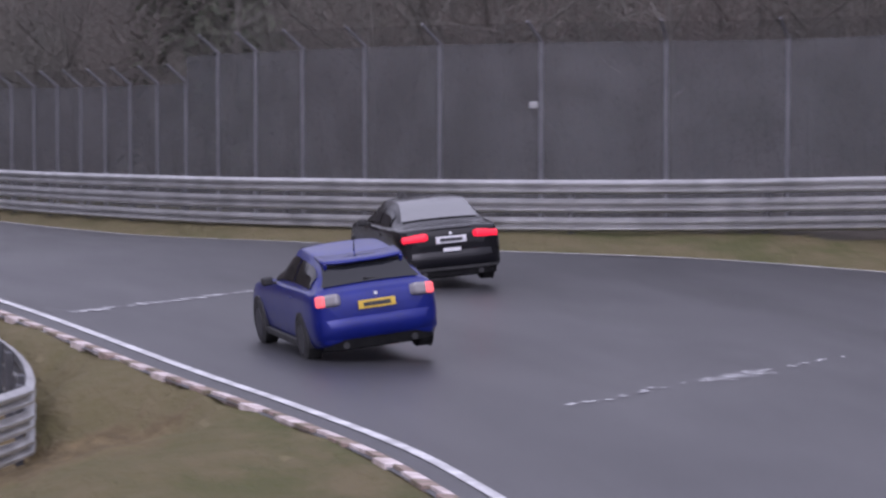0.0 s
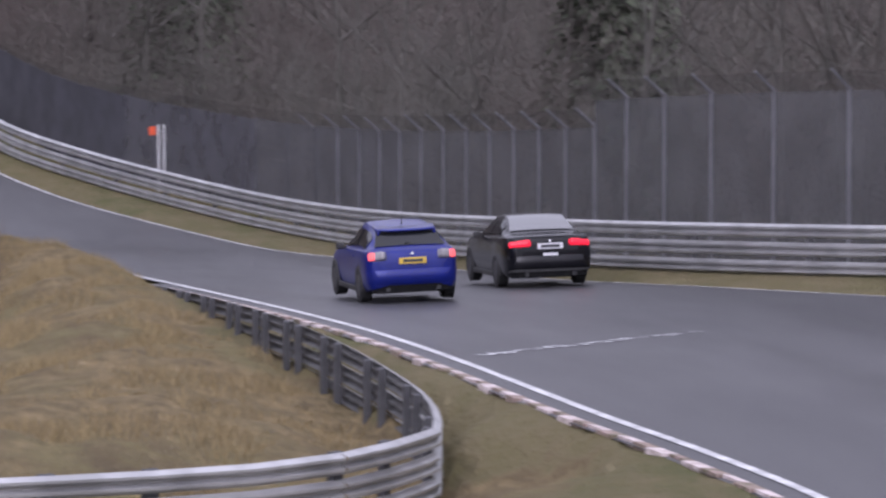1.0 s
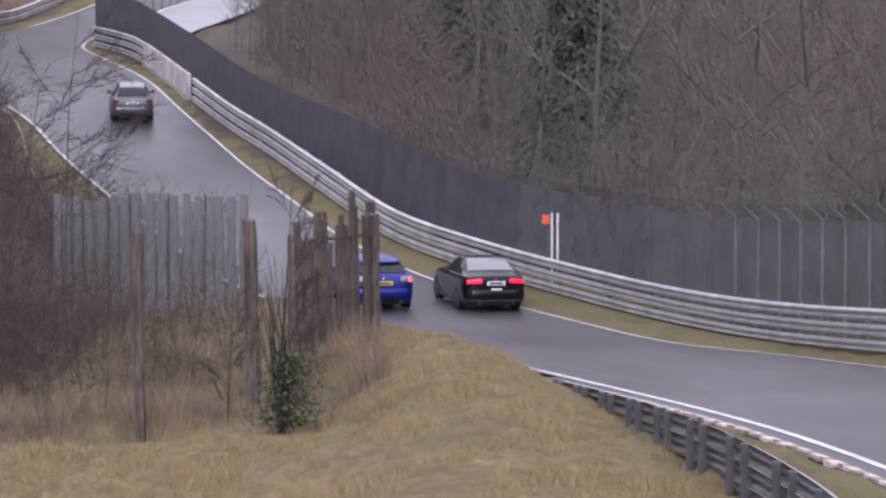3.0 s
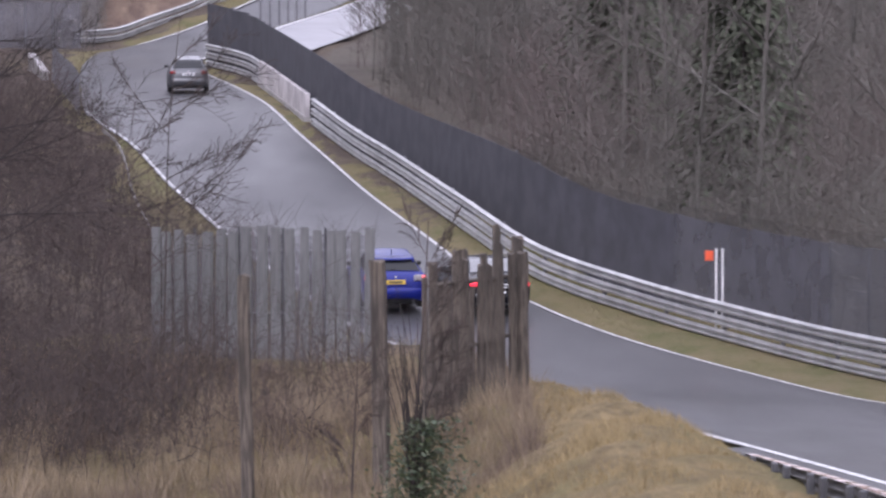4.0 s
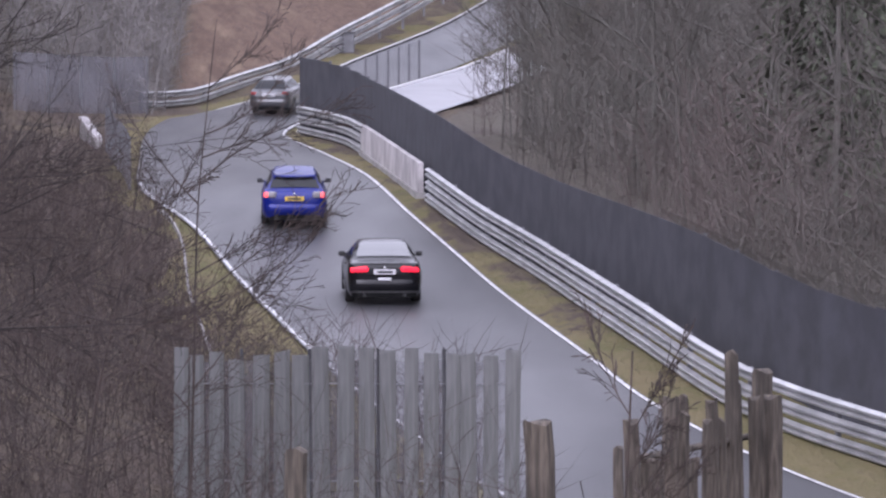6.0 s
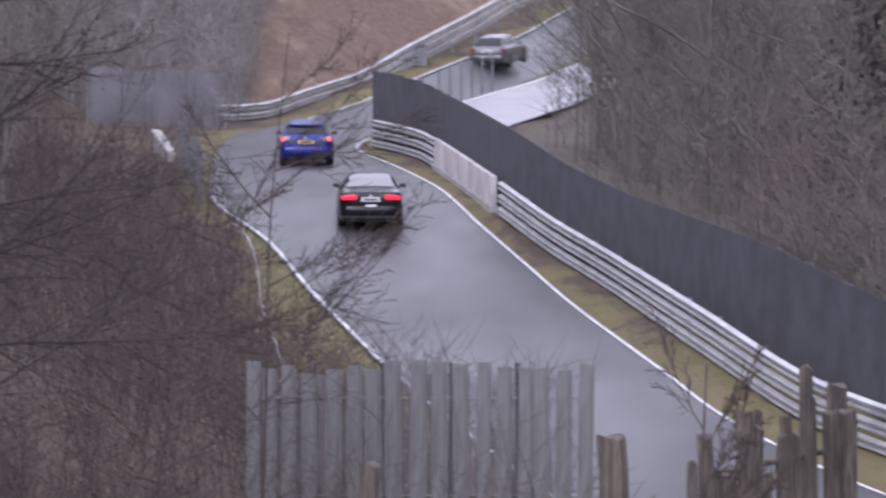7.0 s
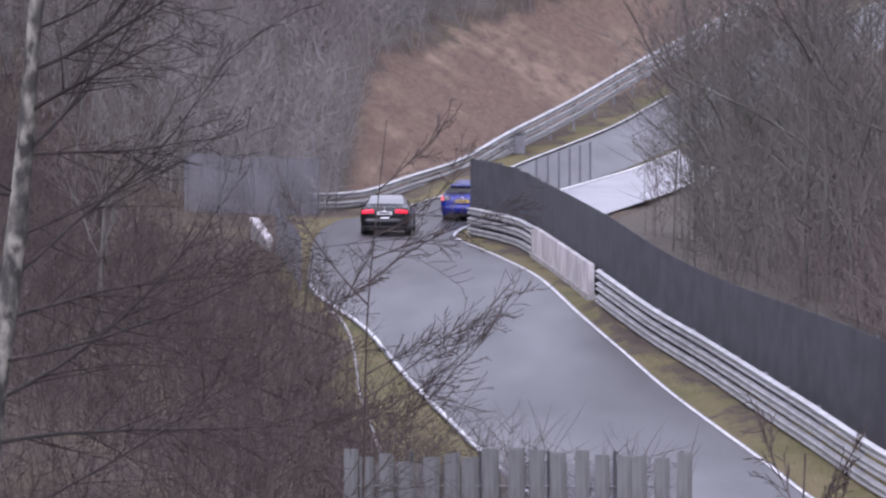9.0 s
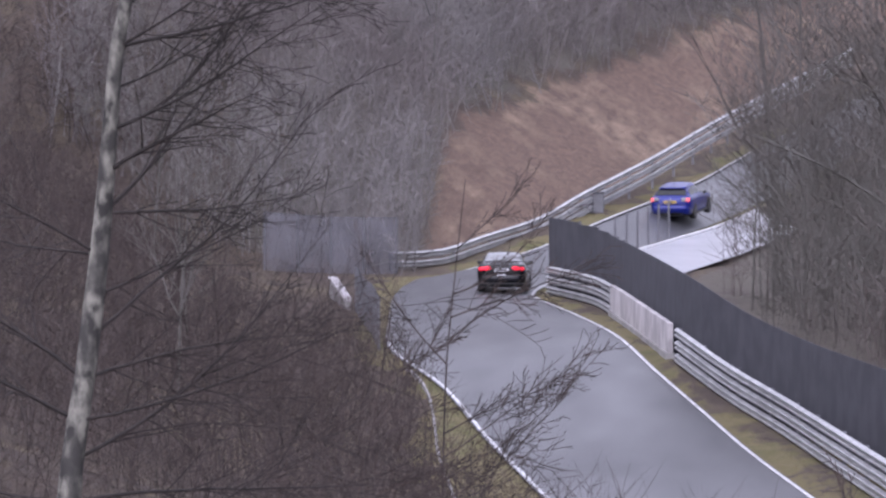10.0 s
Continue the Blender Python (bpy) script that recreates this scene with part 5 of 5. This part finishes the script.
def end_rail():
    t = thing("kerb_wall", Matrix.Identity(4), "low white painted concrete wall at the crest", "wall")
    c = spline([(-14.3, 223.5, 5.55), (-13.8, 220.5, 5.25), (-13.2, 216.5, 4.9)], 8)
    v, f = sweep(c, [(-0.1, -0.4), (0.1, -0.4), (0.1, 0.75), (-0.1, 0.75)][::-1])
    link_mesh("wall_body", v, f, CONCRETE, t)
    v, f = sweep(c + np.array([0, 0, 0.754]), [(-0.14, 0), (0.14, 0), (0.14, 0.10), (-0.14, 0.10)][::-1])
    link_mesh("coping", v, f, WHITEWALL, t)


end_rail()


def blades(name, label, material, count, zone, height, seed, width=0.012):
    rng = random.Random(seed)
    xy = [zone(rng) for _ in range(count)]
    z = ground_z([a for a, b in xy], [b for a, b in xy])[0]
    v, f = [], []
    for (x, y), zz in zip(xy, z):
        a = rng.uniform(0, math.tau)
        h = height * rng.uniform(0.4, 1.3) * (0.45 + 1.9 * max(0.0, noise.noise((x * 0.9, y * 0.35, 2)) + 0.15))
        lean = Vector((rng.uniform(-1, 1), rng.uniform(-1, 1), 0)) * h * 0.6
        side = Vector((math.cos(a), math.sin(a), 0)) * width
        p = Vector((x, y, zz - 0.05))
        k = len(v)
        v.extend((p - side, p + side, p + lean + Vector((0, 0, h))))
        f.append((k, k + 1, k + 2))
    return tagged(link_mesh(name, v, f, material), label, "grass", kind="stuff")


def zone_bank(rng):
    while True:
        x, y = rng.uniform(-7, 7.2), rng.uniform(54, 117)
        if x < np.interp(y, INNERC[:, 1], INNERC[:, 0]) - 0.25 or y > 99:
            if x < np.interp(y, ROAD_Y, LEFT[:, 0]) - 1.0:
                return x, y


def zone_hollow(rng):
    return rng.uniform(-9, 3.0), rng.uniform(100, 124)


blades("dry_grass", "matted straw-coloured winter grass on the bank", BLADE, 110000, zone_bank, 0.19, 51, 0.010)
blades("tall_grass", "tall dead grass behind the wooden fence", FERN, 60000, zone_hollow, 0.62, 52, 0.008)

# ---------------- motion ----------------
BLUE_ROWS = [(0, 12.5, 64.04, 3.09, -2.0, 3.0), (0.5, 11.64, 76.08, 2.74, -2.0, 3.0), (1, 10.32, 89.16, 2.21, -2.8, 4.0), (1.5, 8.9, 102.18, 1.44, -3.1, 2.7), (2, 7.63, 122.1, 0.44, -2.5, 4.6), (2.5, 5.63, 130.28, 0.2, 0.1, 8.8), (2.7, 4.8, 133.82, 0.18, 3.0, 9.5), (3.1, 3.49, 138.25, 0.25, 1.6, 8.6), (3.6, 1.9, 143.5, 0.42, 3.6, 7.5), (4.5, -0.95, 153.7, 1.43, 3.8, 5.5), (5, -2.55, 163.36, 2.18, 3.2, 2.6), (5.5, -3.92, 175.62, 2.72, 3.7, 2.4), (6.1, -5.85, 189.85, 4.08, 5.6, 2.5), (6.5, -7.17, 199.35, 4.82, 1.7, 2.6), (6.8, -8.13, 207.23, 5.05, 3.7, 2.6), (7, -8.64, 215.81, 5.31, 1.9, 2.4), (7.5, -9.67, 224.71, 5.64, 1.8, -0.4), (8, -9.57, 227.61, 5.73, 2.1, -6.3), (8.5, -8.85, 232.39, 5.83, 3.1, -8.6), (9, -7.35, 237.4, 6.14, 4.1, -9.4), (9.3, -6.3, 242.6, 6.55, 4.8, -12.0), (9.5, -5.75, 245.6, 6.86, 5.9, -13.5), (9.8, -3.81, 253.62, 7.76, 5.9, -13.5), (10, -2.72, 259.49, 8.46, 5.9, -12.9)]
BLACK_ROWS = [(0, 16.56, 78.41, 2.61, -2.2, 0.4), (0.5, 15.57, 87.44, 2.42, -2.2, 2.0), (1, 13.66, 94.6, 1.98, -3.5, 3.6), (1.5, 12.32, 106.47, 1.24, -3.2, 4.6), (2, 10.9, 122.83, 0.4, -2.5, 5.2), (2.5, 8.93, 130.2, 0.21, -1.0, 7.0), (2.7, 8.04, 133.55, 0.17, 1.1, 8.8), (3.2, 6.19, 139.19, 0.27, 1.8, 9.7), (3.8, 4.04, 145.42, 0.52, 2.7, 10.7), (4.5, 1.63, 151.45, 1.08, 3.8, 9.3), (5, 0.09, 155.55, 1.65, 4.4, 3.0), (5.5, -1.2, 161.47, 2.11, 3.8, 3.2), (6.1, -3.09, 173.26, 2.61, 3.4, 3.4), (6.5, -4.38, 181.56, 3.23, 5.4, 3.6), (6.8, -5.27, 187.48, 3.82, 4.0, 3.7), (7, -5.52, 189.69, 4.08, 3.4, 3.0), (7.5, -6.88, 197.45, 4.75, 2.7, 2.3), (8, -8.63, 214.03, 5.25, 1.9, 5.9), (8.5, -9.62, 224.07, 5.62, 1.8, 3.1), (9, -9.88, 227.6, 5.73, 1.9, 0.0), (10, -8.63, 230.0, 5.78, 1.9, 0.0)]
GREY_ROWS = [(0, 10.2, 120.5, 0.52, 0.6, 12.3), (0.5, 7.6, 131.5, 0.22, 0.6, 12.3), (1, 2.9, 147.0, 0.65, 2.4, 13.6), (1.5, 1.09, 153.27, 1.32, 3.9, 7.0), (2, -0.65, 161.97, 2.13, 3.5, 3.4), (2.5, -2.58, 176.14, 2.75, 3.0, 2.8), (2.7, -3.33, 181.02, 3.15, 4.7, 2.8), (3.2, -4.79, 190.58, 4.15, 5.2, 2.8), (3.8, -6.47, 202.32, 4.94, 3.4, 2.8), (4.5, -8.27, 219.35, 5.44, 1.8, 3.7), (5, -9.21, 225.62, 5.67, 2.7, 1.6), (5.5, -9.16, 229.31, 5.75, 3.9, -5.1), (6.2, -7.6, 243.5, 6.75, 5.3, -11.4), (7, -2.98, 260.0, 8.66, 5.5, -14.5), (7.5, 1.6, 279.0, 10.26, 6.0, -13.1), (8, 6.3, 300.0, 13.0, 6.4, -14.3), (9, 14.6, 330.0, 16.3, 6.3, -16.2), (10, 20.5, 349.0, 18.6, 6.6, -17.3)]


def motions():
    for ob, rows in ((blue_car, BLUE_ROWS), (black_car, BLACK_ROWS), (grey_car, GREY_ROWS)):
        lean = {blue_car: 6.5, black_car: 4.5, grey_car: 0.0}[ob]
        walk(ob, [(t, pose(x, y, z + 0.01 + 0.04 * max(0.0, 1 - t / 1.5), pitch + 1.5 * max(0.0, 1 - t / 3.0), -lean * max(0.0, 1 - t / 1.5), yaw)) for t, x, y, z, pitch, yaw in rows])


motions()
